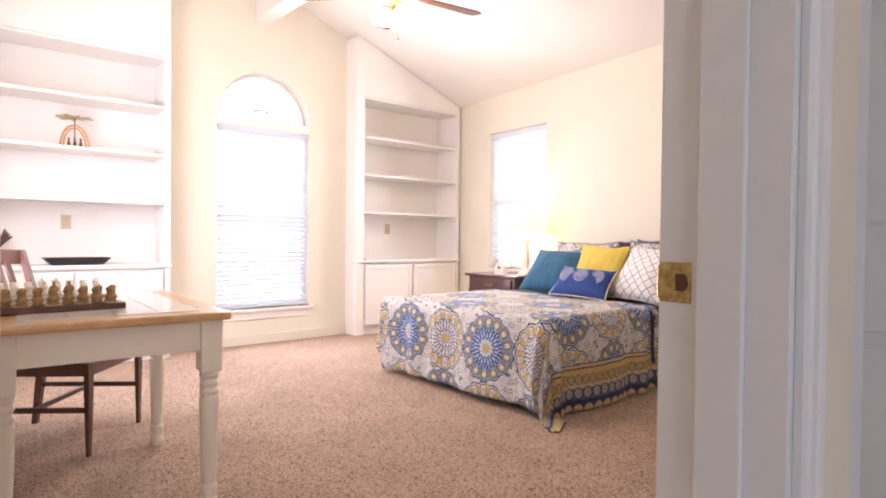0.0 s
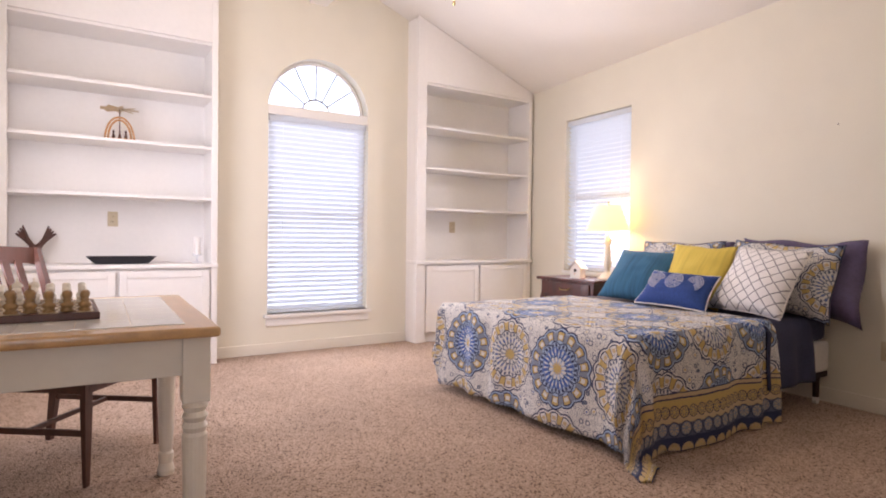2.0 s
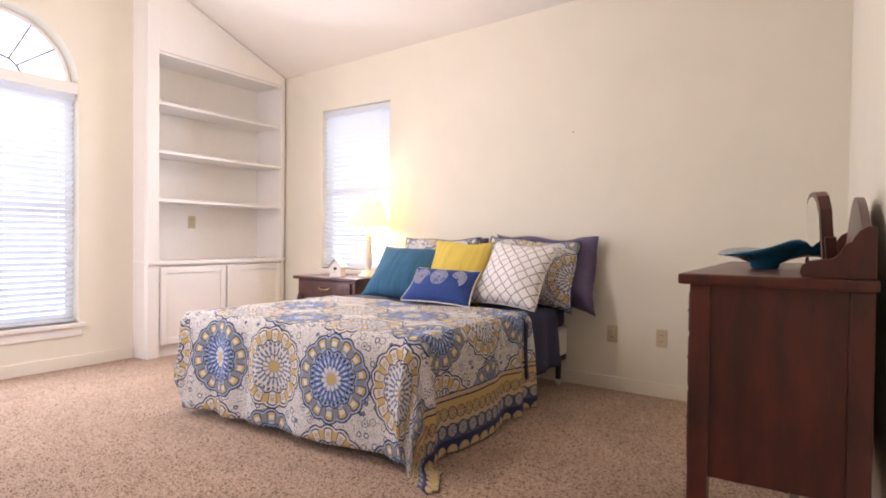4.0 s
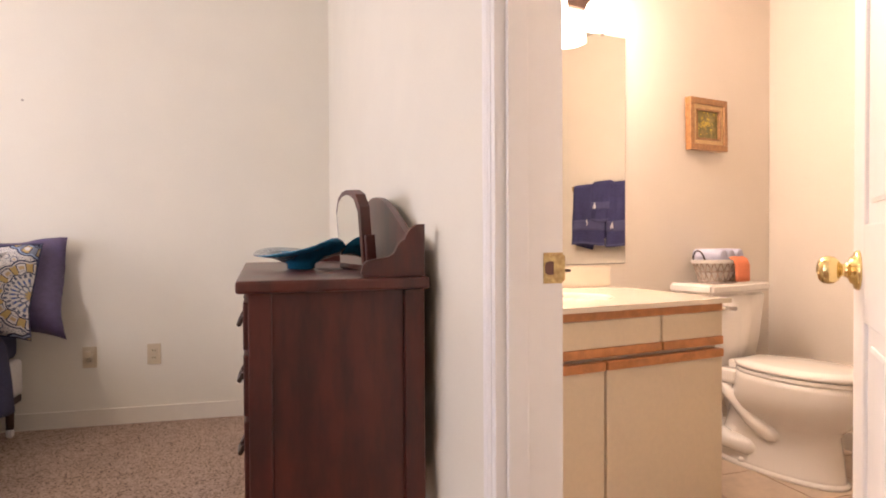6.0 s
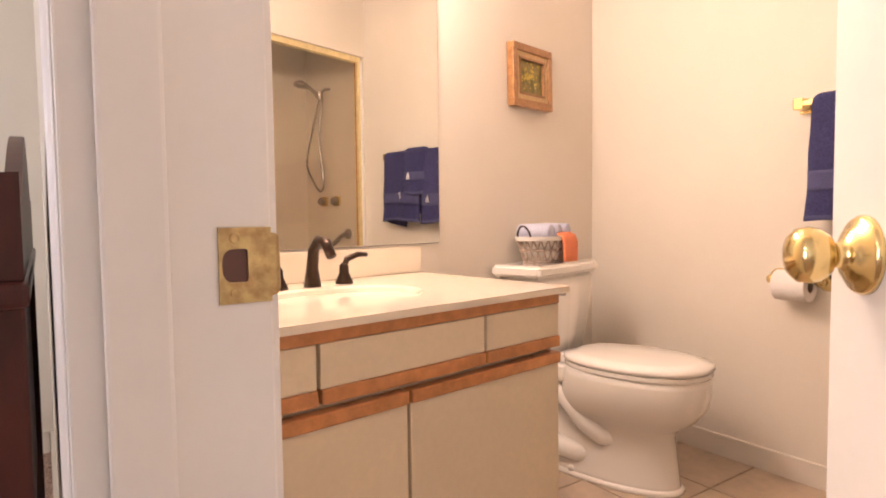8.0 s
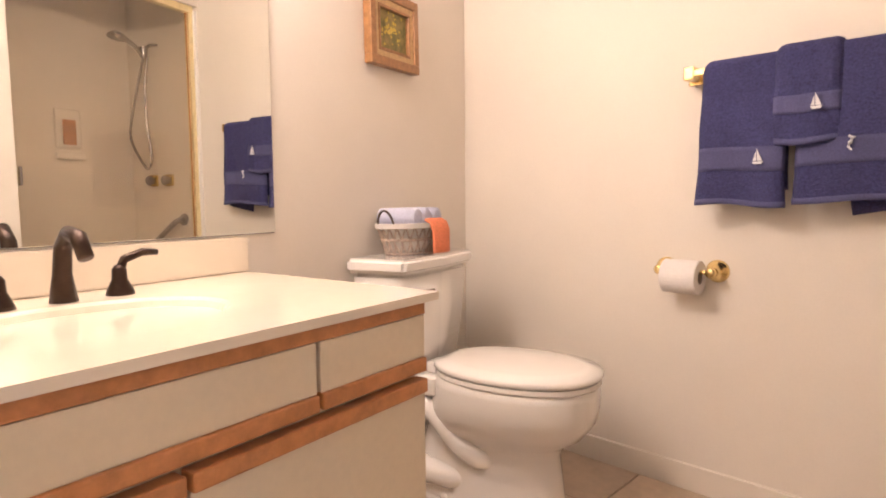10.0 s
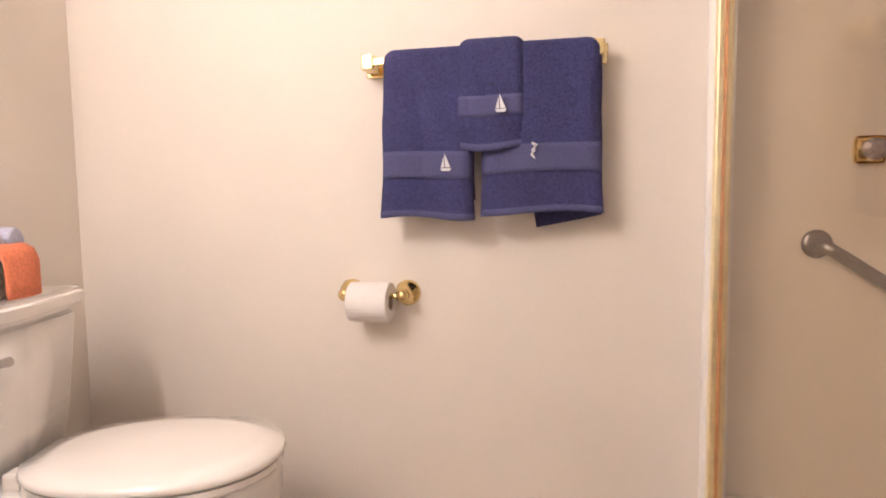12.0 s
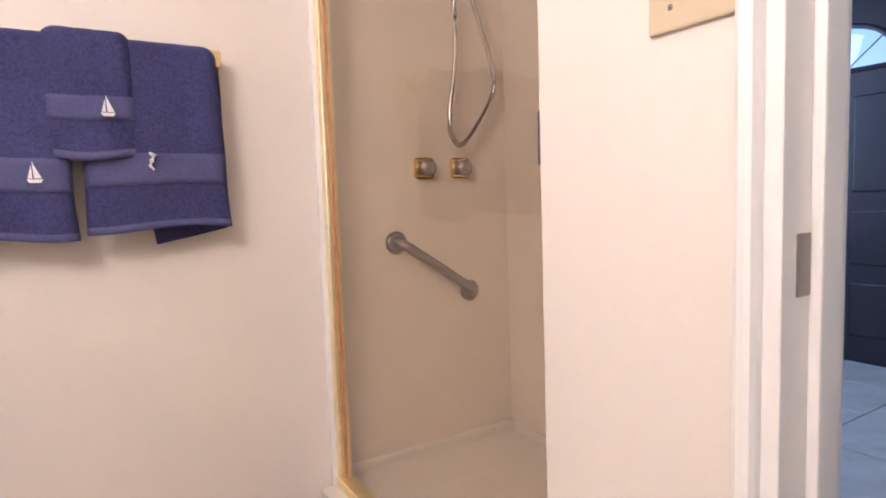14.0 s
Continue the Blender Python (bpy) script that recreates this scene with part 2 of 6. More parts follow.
M["carpet"] = carpet_material()
M["slat"] = slat_material()
# emits light: daylight outdoors is put into the panels as glow
M["garden_glow"] = material("glowing_garden_backdrop", (0.80, 0.88, 1.0), 1.0, second=(0.50, 0.64, 0.66), scale=2.6, emit=2.1)
M["pane"] = glass_material("window_glass", (0.95, 0.97, 1.0), 0.06)
M["showerglass"] = glass_material("bronze_tinted_glass", (0.98, 0.96, 0.92), 0.06)


def medallion_material(name, cell, border, shift_u=0.0, shift_v=0.0):
    """Printed cotton: rows of petalled medallions on white with navy scrolls, and a banded border along one hem."""
    m = bpy.data.materials.new(name)
    m.use_nodes = True
    n, l = m.node_tree.nodes, m.node_tree.links
    b = n["Principled BSDF"]
    b.inputs["Roughness"].default_value = 0.9

    def math(op, a, c=0.0):
        k = n.new("ShaderNodeMath")
        k.operation = op
        for i, v in enumerate((a, c)):
            if isinstance(v, (int, float)):
                k.inputs[i].default_value = v
            else:
                l.new(v, k.inputs[i])
        return k.outputs[0]

    def mixc(f, a, c):
        k = n.new("ShaderNodeMix")
        k.data_type = "RGBA"
        l.new(f, k.inputs[0])
        for i, v in ((6, a), (7, c)):
            if isinstance(v, tuple):
                k.inputs[i].default_value = (*v, 1)
            else:
                l.new(v, k.inputs[i])
        return k.outputs[2]

    def both(a, c):
        return math("MULTIPLY", a, c)

    def between(x, lo, hi):
        return both(math("GREATER_THAN", x, lo), math("LESS_THAN", x, hi))

    def wave(ang, k):
        return math("ABSOLUTE", math("SINE", math("MULTIPLY", ang, k)))

    uv = n.new("ShaderNodeUVMap")
    # the weave wanders a little, so that no printed edge is dead straight
    wob_n = n.new("ShaderNodeTexNoise")
    wob_n.inputs["Scale"].default_value = 30
    l.new(uv.outputs[0], wob_n.inputs[0])
    wob = n.new("ShaderNodeVectorMath")
    wob.operation = "MULTIPLY_ADD"
    wob.inputs[1].default_value = (0.007, 0.007, 0)
    l.new(wob_n.outputs[1], wob.inputs[0])
    l.new(uv.outputs[0], wob.inputs[2])
    sep = n.new("ShaderNodeSeparateXYZ")
    l.new(wob.outputs[0], sep.inputs[0])
    u, v = math("SUBTRACT", sep.outputs[0], shift_u), math("SUBTRACT", sep.outputs[1], shift_v)
    cu, cv = math("DIVIDE", u, cell), math("DIVIDE", v, cell)
    fu = math("MULTIPLY", math("SUBTRACT", math("FRACT", cu), 0.5), cell)
    fv = math("MULTIPLY", math("SUBTRACT", math("FRACT", cv), 0.5), cell)
    odd = math("ABSOLUTE", math("MODULO", math("ADD", math("FLOOR", cu), math("FLOOR", cv)), 2.0))
    r = math("DIVIDE", math("SQRT", math("ADD", both(fu, fu), both(fv, fv))), cell / 0.36)
    ang = math("ARCTAN2", fv, fu)
    cream, navy, grey, tan, gold = (0.66, 0.64, 0.62), (0.030, 0.038, 0.10), (0.22, 0.25, 0.32), (0.54, 0.41, 0.25), (0.54, 0.39, 0.16)
    pale, mid, slate = (0.34, 0.44, 0.62), (0.055, 0.11, 0.36), (0.10, 0.12, 0.19)
    # scrolls between the medallions: curls round scattered buds
    vor = n.new("ShaderNodeTexVoronoi")
    vor.inputs["Scale"].default_value = 20
    l.new(wob.outputs[0], vor.inputs[0])
    dist = vor.outputs[0]
    noise_n = n.new("ShaderNodeTexNoise")
    noise_n.inputs["Scale"].default_value, noise_n.inputs["Detail"].default_value = 20, 1
    l.new(uv.outputs[0], noise_n.inputs[0])
    vine = math("LESS_THAN", wave(noise_n.outputs[0], 40.0), 0.24)
    col = mixc(vine, cream, slate)
    col = mixc(between(dist, 0.27, 0.35), col, slate)
    col = mixc(math("LESS_THAN", dist, 0.26), col, cream)
    col = mixc(math("LESS_THAN", dist, 0.13), col, mixc(odd, mid, gold))
    # medallions
    rr = math("SUBTRACT", r, math("MULTIPLY", wave(ang, 7.0), 0.013))
    rp = math("SUBTRACT", r, math("MULTIPLY", wave(ang, 6.0), 0.012))
    drop = wave(ang, 7.0)
    col = mixc(math("LESS_THAN", rr, 0.170), col, navy)
    col = mixc(math("LESS_THAN", rr, 0.163), col, mixc(odd, pale, cream))
    ring = between(rr, 0.112, 0.156)
    col = mixc(ring, col, mixc(odd, grey, gold))
    col = mixc(both(ring, math("GREATER_THAN", drop, 0.56)), col, navy)
    col = mixc(both(between(rr, 0.114, 0.150), math("GREATER_THAN", drop, 0.70)), col, mixc(odd, gold, cream))
    col = mixc(both(between(rr, 0.120, 0.138), math("GREATER_THAN", drop, 0.86)), col, mixc(odd, cream, tan))
    col = mixc(math("LESS_THAN", rp, 0.108), col, navy)
    col = mixc(math("LESS_THAN", rp, 0.102), col, mixc(odd, pale, cream))
    lace = both(between(rp, 0.084, 0.099), math("GREATER_THAN", wave(ang, 15.0), 0.62))
    col = mixc(lace, col, mixc(odd, navy, slate))
    col = mixc(math("LESS_THAN", rp, 0.082), col, mixc(odd, mid, cream))
    col = mixc(both(between(rp, 0.044, 0.078), math("GREATER_THAN", wave(ang, 11.0), 0.74)), col, mixc(odd, pale, grey))
    col = mixc(both(between(rp, 0.058, 0.070), math("GREATER_THAN", wave(ang, 11.0), 0.86)), col, mixc(odd, cream, mid))
    col = mixc(math("LESS_THAN", rp, 0.044), col, navy)
    col = mixc(math("LESS_THAN", rp, 0.040), col, mixc(odd, pale, grey))
    col = mixc(both(between(rp, 0.018, 0.038), math("GREATER_THAN", wave(ang, 6.0), 0.55)), col, cream)
    col = mixc(math("LESS_THAN", rp, 0.017), col, gold)
    if border:
        # bands counted from the hem, which lies at u = 0
        hem_u, hem_v = sep.outputs[0], sep.outputs[1]

        def arches(colour, pitch, at, radius, fill, edge, vein):
            s_ = math("MULTIPLY", math("SUBTRACT", math("FRACT", math("DIVIDE", hem_v, pitch)), 0.5), pitch)
            e_ = math("SUBTRACT", hem_u, at)
            d_ = math("SQRT", math("ADD", both(s_, s_), both(e_, e_)))
            a_ = math("ARCTAN2", e_, s_)
            colour = mixc(math("LESS_THAN", d_, radius), colour, edge)
            colour = mixc(math("LESS_THAN", d_, radius * 0.84), colour, fill)
            return mixc(both(between(d_, radius * 0.25, radius * 0.7), math("GREATER_THAN", wave(a_, 4.0), 0.80)), colour, vein)

        col = mixc(math("LESS_THAN", hem_u, 0.350), col, navy)
        col = mixc(math("LESS_THAN", hem_u, 0.344), col, tan)
        col = mixc(math("LESS_THAN", hem_u, 0.326), col, navy)
        col = mixc(math("LESS_THAN", hem_u, 0.318), col, gold)
        col = mixc(math("LESS_THAN", hem_u, 0.262), col, tan)
        col = arches(col, 0.058, 0.258, 0.030, gold, navy, slate)
        col = mixc(math("LESS_THAN", hem_u, 0.205), col, slate)
        col = arches(col, 0.074, 0.178, 0.036, grey, navy, tan)
        col = mixc(math("LESS_THAN", hem_u, 0.140), col, navy)
        col = arches(col, 0.082, 0.078, 0.044, tan, navy, gold)
        col = mixc(math("LESS_THAN", hem_u, 0.062), col, gold)
        col = arches(col, 0.045, 0.030, 0.015, tan, slate, cream)
        col = mixc(math("LESS_THAN", hem_u, 0.007), col, navy)
    l.new(col, b.inputs["Base Color"])
    bp = n.new("ShaderNodeBump")
    bp.inputs["Strength"].default_value, bp.inputs["Distance"].default_value = 0.6, 0.007
    q = n.new("ShaderNodeTexNoise")
    q.inputs["Scale"].default_value = 38
    l.new(uv.outputs[0], q.inputs[0])
    l.new(q.outputs[0], bp.inputs["Height"])
    l.new(bp.outputs[0], b.inputs["Normal"])
    return m


M["quilt"] = medallion_material("medallion_quilt", 0.41, True, 0.045, 0.095)
M["sham"] = medallion_material("medallion_sham", 0.36, False, 0.15, 0.03)


def lattice_material():
    """White cotton with a grey ogee lattice."""
    m = bpy.data.materials.new("lattice_cotton")
    m.use_nodes = True
    n, l = m.node_tree.nodes, m.node_tree.links
    b = n["Principled BSDF"]
    b.inputs["Roughness"].default_value = 0.9
    uv = n.new("ShaderNodeUVMap")
    vor = n.new("ShaderNodeTexVoronoi")
    vor.feature = "DISTANCE_TO_EDGE"
    vor.inputs["Scale"].default_value, vor.inputs["Randomness"].default_value = 18, 0.12
    mp = n.new("ShaderNodeMapping")
    mp.inputs["Rotation"].default_value = (0, 0, radians(45))
    l.new(uv.outputs[0], mp.inputs[0])
    l.new(mp.outputs[0], vor.inputs[0])
    lt = n.new("ShaderNodeMath")
    lt.operation = "LESS_THAN"
    lt.inputs[1].default_value = 0.055
    l.new(vor.outputs[0], lt.inputs[0])
    mix = n.new("ShaderNodeMix")
    mix.data_type = "RGBA"
    mix.inputs[6].default_value, mix.inputs[7].default_value = (0.80, 0.77, 0.76, 1), (0.25, 0.24, 0.26, 1)
    l.new(lt.outputs[0], mix.inputs[0])
    l.new(mix.outputs[2], b.inputs["Base Color"])
    return m


M["lattice"] = lattice_material()


# ---- building helpers ----
def part(name, bm, mat, parent=None, label="", smooth=False, kind=""):
    me = bpy.data.meshes.new(name)
    bm.to_mesh(me)
    bm.free()
    me.materials.append(M[mat] if isinstance(mat, str) else mat)
    if smooth:
        me.shade_smooth()
    ob = new(name, me)
    ob.parent = parent
    return tagged(ob, label, kind=kind)


def thing(name, m, label, category, group="", kind=""):
    ob = new(name)
    ob.empty_display_size = 0.1
    ob.matrix_world = m
    return tagged(ob, label, category, group, kind)


def box(x0, y0, z0, x1, y1, z1, bevel=0.0, bm=None, seg=2):
    own = bmesh.new()
    r = bmesh.ops.create_cube(own, size=1)
    for v in r["verts"]:
        v.co = Vector(((x0 + x1) / 2 + v.co.x * (x1 - x0), (y0 + y1) / 2 + v.co.y * (y1 - y0), (z0 + z1) / 2 + v.co.z * (z1 - z0)))
    if bevel:
        bmesh.ops.bevel(own, geom=own.edges[:], offset=bevel, segments=seg, affect="EDGES", profile=0.6)
    return join(bm, own)


def join(bm, own, m=None):
    if m is not None:
        bmesh.ops.transform(own, matrix=m, verts=own.verts[:])
    if bm is None:
        return own
    tmp = bpy.data.meshes.new("tmp")
    own.to_mesh(tmp)
    own.free()
    bm.from_mesh(tmp)
    bpy.data.meshes.remove(tmp)
    return bm


def prism(points, z0, z1, bm=None, bevel=0.0):
    """An upright prism over a plan outline."""
    own = bmesh.new()
    lo = [own.verts.new((x, y, z0)) for x, y in points]
    hi = [own.verts.new((x, y, z1)) for x, y in points]
    n = len(points)
    own.faces.new(lo[::-1])
    own.faces.new(hi)
    for i in range(n):
        own.faces.new((lo[i], lo[(i + 1) % n], hi[(i + 1) % n], hi[i]))
    bmesh.ops.recalc_face_normals(own, faces=own.faces[:])
    if bevel:
        bmesh.ops.bevel(own, geom=own.edges[:], offset=bevel, segments=2, affect="EDGES")
    return join(bm, own)


def extrude_profile(points, a0, a1, plane="xz", bm=None):
    """A flat outline pushed from a0 to a1 along the axis left over: xz along y, yz along x."""
    own = bmesh.new()
    def at(p, a):
        return (p[0], a, p[1]) if plane == "xz" else (a, p[0], p[1])
    lo = [own.verts.new(at(p, a0)) for p in points]
    hi = [own.verts.new(at(p, a1)) for p in points]
    n = len(points)
    own.faces.new(lo)
    own.faces.new(hi[::-1])
    for i in range(n):
        own.faces.new((lo[(i + 1) % n], lo[i], hi[i], hi[(i + 1) % n]))
    bmesh.ops.recalc_face_normals(own, faces=own.faces[:])
    return join(bm, own)


def lathe(profile, n=24, bm=None, m=None):
    """A turned shape: (radius, height) from bottom to top."""
    own = bmesh.new()
    rings = []
    for r, z in profile:
        rings.append([own.verts.new((max(r, 1e-4) * math.cos(2 * math.pi * i / n), max(r, 1e-4) * math.sin(2 * math.pi * i / n), z)) for i in range(n)])
    for a, c in zip(rings, rings[1:]):
        for i in range(n):
            own.faces.new((a[i], a[(i + 1) % n], c[(i + 1) % n], c[i]))
    own.faces.new(rings[0][::-1])
    own.faces.new(rings[-1])
    return join(bm, own, m)


def tube(points, radius, n=10, bm=None, radii=None):
    """A round bar swept along points."""
    own = bmesh.new()
    pts = [Vector(p) for p in points]
    rings = []
    for i, p in enumerate(pts):
        d = (pts[min(i + 1, len(pts) - 1)] - pts[max(i - 1, 0)]).normalized()
        q = d.to_track_quat("Z", "Y")
        r = radii[i] if radii else radius
        rings.append([own.verts.new(p + q @ Vector((r * math.cos(2 * math.pi * k / n), r * math.sin(2 * math.pi * k / n), 0))) for k in range(n)])
    for a, c in zip(rings, rings[1:]):
        for k in range(n):
            own.faces.new((a[k], a[(k + 1) % n], c[(k + 1) % n], c[k]))
    own.faces.new(rings[0][::-1])
    own.faces.new(rings[-1])
    bmesh.ops.recalc_face_normals(own, faces=own.faces[:])
    return join(bm, own)


def loft(rings, bm=None, cap=True):
    """Skins closed rings of points, all of one length."""
    own = bmesh.new()
    vs = [[own.verts.new(p) for p in ring] for ring in rings]
    n = len(vs[0])
    for a, c in zip(vs, vs[1:]):
        for i in range(n):
            own.faces.new((a[i], a[(i + 1) % n], c[(i + 1) % n], c[i]))
    if cap:
        own.faces.new(vs[0][::-1])
        own.faces.new(vs[-1])
    bmesh.ops.recalc_face_normals(own, faces=own.faces[:])
    return join(bm, own)


def oval(cx, cy, rx, ry, z, n=28, back=None, power=2.0):
    """A ring of an oval, squared off behind where back is given."""
    out = []
    for i in range(n):
        a = 2 * math.pi * i / n
        c, s = math.cos(a), math.sin(a)
        x = cx + rx * math.copysign(abs(c) ** (2 / power), c)
        y = cy + ry * math.copysign(abs(s) ** (2 / power), s)
        if back is not None:
            x = max(x, back)
        out.append((x, y, z))
    return out


I4 = Matrix.Identity(4)

# ---- the structure ----
def setting(name, bm, mat, label):
    return tagged(part(name, bm, mat), label, kind="structure")


SLOPE, RIDGE_X, RIDGE_Z = 0.37, 2.55, 3.45


def roof_z(x):
    return RIDGE_Z - SLOPE * abs(x - RIDGE_X)


def east_x(y):
    return 4.60 + 0.07 * y


def vanity_x(y):
    return 3.315 + (0.249 if y < -1.155 else 0.142) * (-1.155 - y)


# floors
setting("floor_bedroom", prism([(0.05, -0.12), (1.28, -0.12), (1.28, -0.05), (5.1, -0.05), (5.2, 5.1), (0.1, 5.1)], -0.10, 0.0), "carpet", "beige speckled cut-pile carpet of the bedroom")
setting("floor_bathroom", prism([(1.2, -2.5), (3.8, -2.5), (3.8, -0.06), (1.2, -0.06)], -0.10, -0.008), "grout", "bathroom floor bed with grout between beige tiles")
setting("floor_hall", prism([(-1.4, -3.6), (1.19, -3.6), (1.19, -0.13), (-1.4, -0.13)], -0.10, -0.008), "grout", "hall floor bed with grout between grey tiles")

# bedroom ceiling: two slopes and a ridge beam
own = bmesh.new()
for xa, xb in ((-0.1, RIDGE_X), (RIDGE_X, 5.3)):
    join(own, extrude_profile([(xa, roof_z(xa)), (xb, roof_z(xb)), (xb, roof_z(xb) + 0.12), (xa, roof_z(xa) + 0.12)], -0.5, 5.3))
setting("ceiling", own, "ceil", "white textured vaulted bedroom ceiling")
setting("ceiling_beam", box(2.47, -0.02, 3.05, 2.63, 4.82, 3.48, 0.008), "white", "white boxed ridge beam under the vault")
setting("ceiling_bath", box(1.0, -2.6, 2.44, 3.9, -0.02, 2.54), "ceil", "white textured bathroom ceiling")
setting("ceiling_hall", box(-1.5, -3.7, 2.60, 1.30, -0.31, 2.70), "ceil", "white hall ceiling")

# north wall of the bedroom, with the arched opening
AX0, AX1, AZ0, AZS = 2.12, 3.05, 0.335, 2.12
ARC = [((AX0 + AX1) / 2 + (AX1 - AX0) / 2 * math.cos(math.pi * k / 24), AZS + 0.455 * math.sin(math.pi * k / 24)) for k in range(25)]
own = bmesh.new()
Y0, Y1 = 4.82, 4.98
join(own, extrude_profile([(1.66, 0), (AX0, 0), (AX0, AZS), (AX0, roof_z(AX0)), (1.66, roof_z(1.66))], Y0, Y1))
join(own, extrude_profile([(AX1, 0), (3.47, 0), (3.47, roof_z(3.47)), (AX1, roof_z(AX1)), (AX1, AZS)], Y0, Y1))
join(own, extrude_profile([(AX0, 0), (AX1, 0), (AX1, AZ0), (AX0, AZ0)], Y0, Y1))
half = ARC[:13][::-1]
join(own, extrude_profile([(AX1, AZS), (AX1, roof_z(AX1)), (2.585, roof_z(2.585))] + half[:1] + half[1:-1], Y0, Y1))
half = ARC[12:][::-1]
join(own, extrude_profile([(2.585, roof_z(2.585)), (2.55, RIDGE_Z), (AX0, roof_z(AX0))] + half, Y0, Y1))
setting("wall_north", own, "wall", "cream painted bedroom wall with an arched window")
own = box(0.2, 5.02, 0, 1.80, 5.12, 3.6)
join(own, box(3.36, 5.02, 0, 5.2, 5.12, 3.6))
join(own, box(1.70, 4.98, 0, 1.80, 5.02, 3.6))
join(own, box(3.36, 4.98, 0, 3.46, 5.02, 3.6))
setting("wall_north_alcoves", own, "shelf", "white back wall of the shelf alcoves")

# east wall, with the side window
W0, W1, WZ0, WZ1 = 3.25, 4.10, 0.70, 2.19


def east_piece(ya, yb, za, zb):
    return prism([(east_x(ya), ya), (east_x(ya) + 0.15, ya), (east_x(yb) + 0.15, yb), (east_x(yb), yb)], za, zb)


own = bmesh.new()
for ya, yb, za, zb in ((-0.15, W0, 0, 2.9), (W1, 5.1, 0, 2.9), (W0, W1, 0, WZ0), (W0, W1, WZ1, 2.9)):
    join(own, east_piece(ya, yb, za, zb))
setting("wall_east", own, "wall", "cream painted bedroom wall behind the bed")

# west wall, with a window
own = bmesh.new()
for ya, yb, za, zb in ((0.9, 2.75, 0, 2.8), (3.80, 5.1, 0, 2.8), (2.75, 3.80, 0, 0.75), (2.75, 3.80, 2.1, 2.8)):
    join(own, box(0.15, ya, za, 0.30, yb, zb))
join(own, box(-0.02, 0.80, 0, 0.30, 0.90, 2.8))
join(own, box(-0.05, -0.32, 0, 0.05, 0.80, 2.8))
setting("wall_west", own, "wall", "cream painted bedroom wall with a bright window")

# south wall of the bedroom: entry door and bathroom door
DZ = 2.05
E0, E1, B0, B1 = 0.17, 1.03, 1.345, 2.075
own = bmesh.new()
join(own, extrude_profile([(1.28, DZ), (B1, DZ), (B1, roof_z(B1)), (1.28, roof_z(1.28))], -0.15, -0.02))
join(own, extrude_profile([(B1, 0), (4.75, 0), (4.75, roof_z(4.75)), (2.55, RIDGE_Z), (B1, roof_z(B1))], -0.15, -0.02))
join(own, box(1.28, -0.15, 0, B0, -0.02, DZ))
join(own, extrude_profile([(0.0, DZ), (1.28, DZ), (1.28, roof_z(1.28)), (0.0, roof_z(0.0))], -0.30, -0.130))
join(own, box(E1, -0.30, 0, 1.28, -0.130, DZ))
join(own, box(0.0, -0.30, 0, E0, -0.130, DZ))
setting("wall_south", own, "wall", "cream painted bedroom wall with two doorways")

# bathroom walls
own = bmesh.new()
a, c, k_ = -2.40, -0.15, -1.155
join(own, prism([(vanity_x(a), a), (vanity_x(a) + 0.12, a), (vanity_x(k_) + 0.12, k_), (vanity_x(c) + 0.12, c), (vanity_x(c), c), (vanity_x(k_), k_)], 0, 2.44))
setting("wall_vanity", own, "bath", "warm beige bathroom wall behind the vanity")
setting("wall_towel", box(1.74, -2.375, 0, 3.75, -2.255, 2.44), "bath", "warm beige bathroom wall with towel bar")
own = bmesh.new()
join(own, box(1.66, -1.312, 0, 1.775, -0.998, 2.44, 0.004))
join(own, box(1.66, -2.255, 2.02, 1.775, -1.312, 2.44))
join(own, box(1.66, -0.998, DZ, 1.775, -0.15, 2.44))
setting("wall_switch", own, "bath", "warm beige bathroom wall with light switches")
own = bmesh.new()
join(own, prism([(0.92, -2.45), (1.01, -2.45), (1.01, -1.44), (1.66, -1.312), (1.66, -1.245), (0.92, -1.395)], 0, 2.44))
join(own, box(0.92, -2.50, 0, 1.74, -2.375, 2.44))
join(own, box(1.283, -0.297, 0, 1.343, -0.156, 2.44))
setting("wall_shower", own, "hallwall", "plain walls round the shower stall")

# hall walls
own = bmesh.new()
join(own, box(-1.40, -3.6, 0, -1.28, -2.83, 2.6))
join(own, box(-1.40, -1.87, 0, -1.28, -0.2, 2.6))
join(own, box(-1.40, -2.83, 2.06, -1.28, -1.87, 2.6))
join(own, box(-1.40, -0.30, 0, 0.0, -0.18, 2.6))
join(own, box(-1.40, -3.6, 0, -0.65, -3.48, 2.6))
join(own, box(0.45, -3.6, 0, 1.10, -3.48, 2.6))
# sill and head of an added opening, out of view, for the fill lamp
join(own, box(-0.65, -3.6, 0, 0.45, -3.48, 0.8))
join(own, box(-0.65, -3.6, 2.2, 0.45, -3.48, 2.6))
join(own, box(1.02, -3.6, 0, 1.10, -2.50, 2.6))
join(own, box(1.09, -1.25, DZ, 1.19, -0.30, 2.6))
setting("wall_hall", own, "hallwall", "pale blue-grey entry hall walls")

# shower lining
own = bmesh.new()
join(own, box(1.02, -2.375, 0.06, 1.74, -2.350, 2.3, 0.006))
join(own, box(1.011, -2.375, 0.06, 1.035, -1.45, 2.3, 0.006))
join(own, prism([(1.02, -1.465), (1.66, -1.339), (1.66, -1.316), (1.02, -1.442)], 0.06, 2.3))
setting("shower_lining", own, "shower", "tan acrylic shower surround panels")
own = bmesh.new()
join(own, prism([(1.02, -2.348), (1.70, -2.348), (1.70, -2.258), (1.80, -2.258), (1.80, -1.318), (1.66, -1.318), (1.02, -1.446)], 0.0, 0.165))
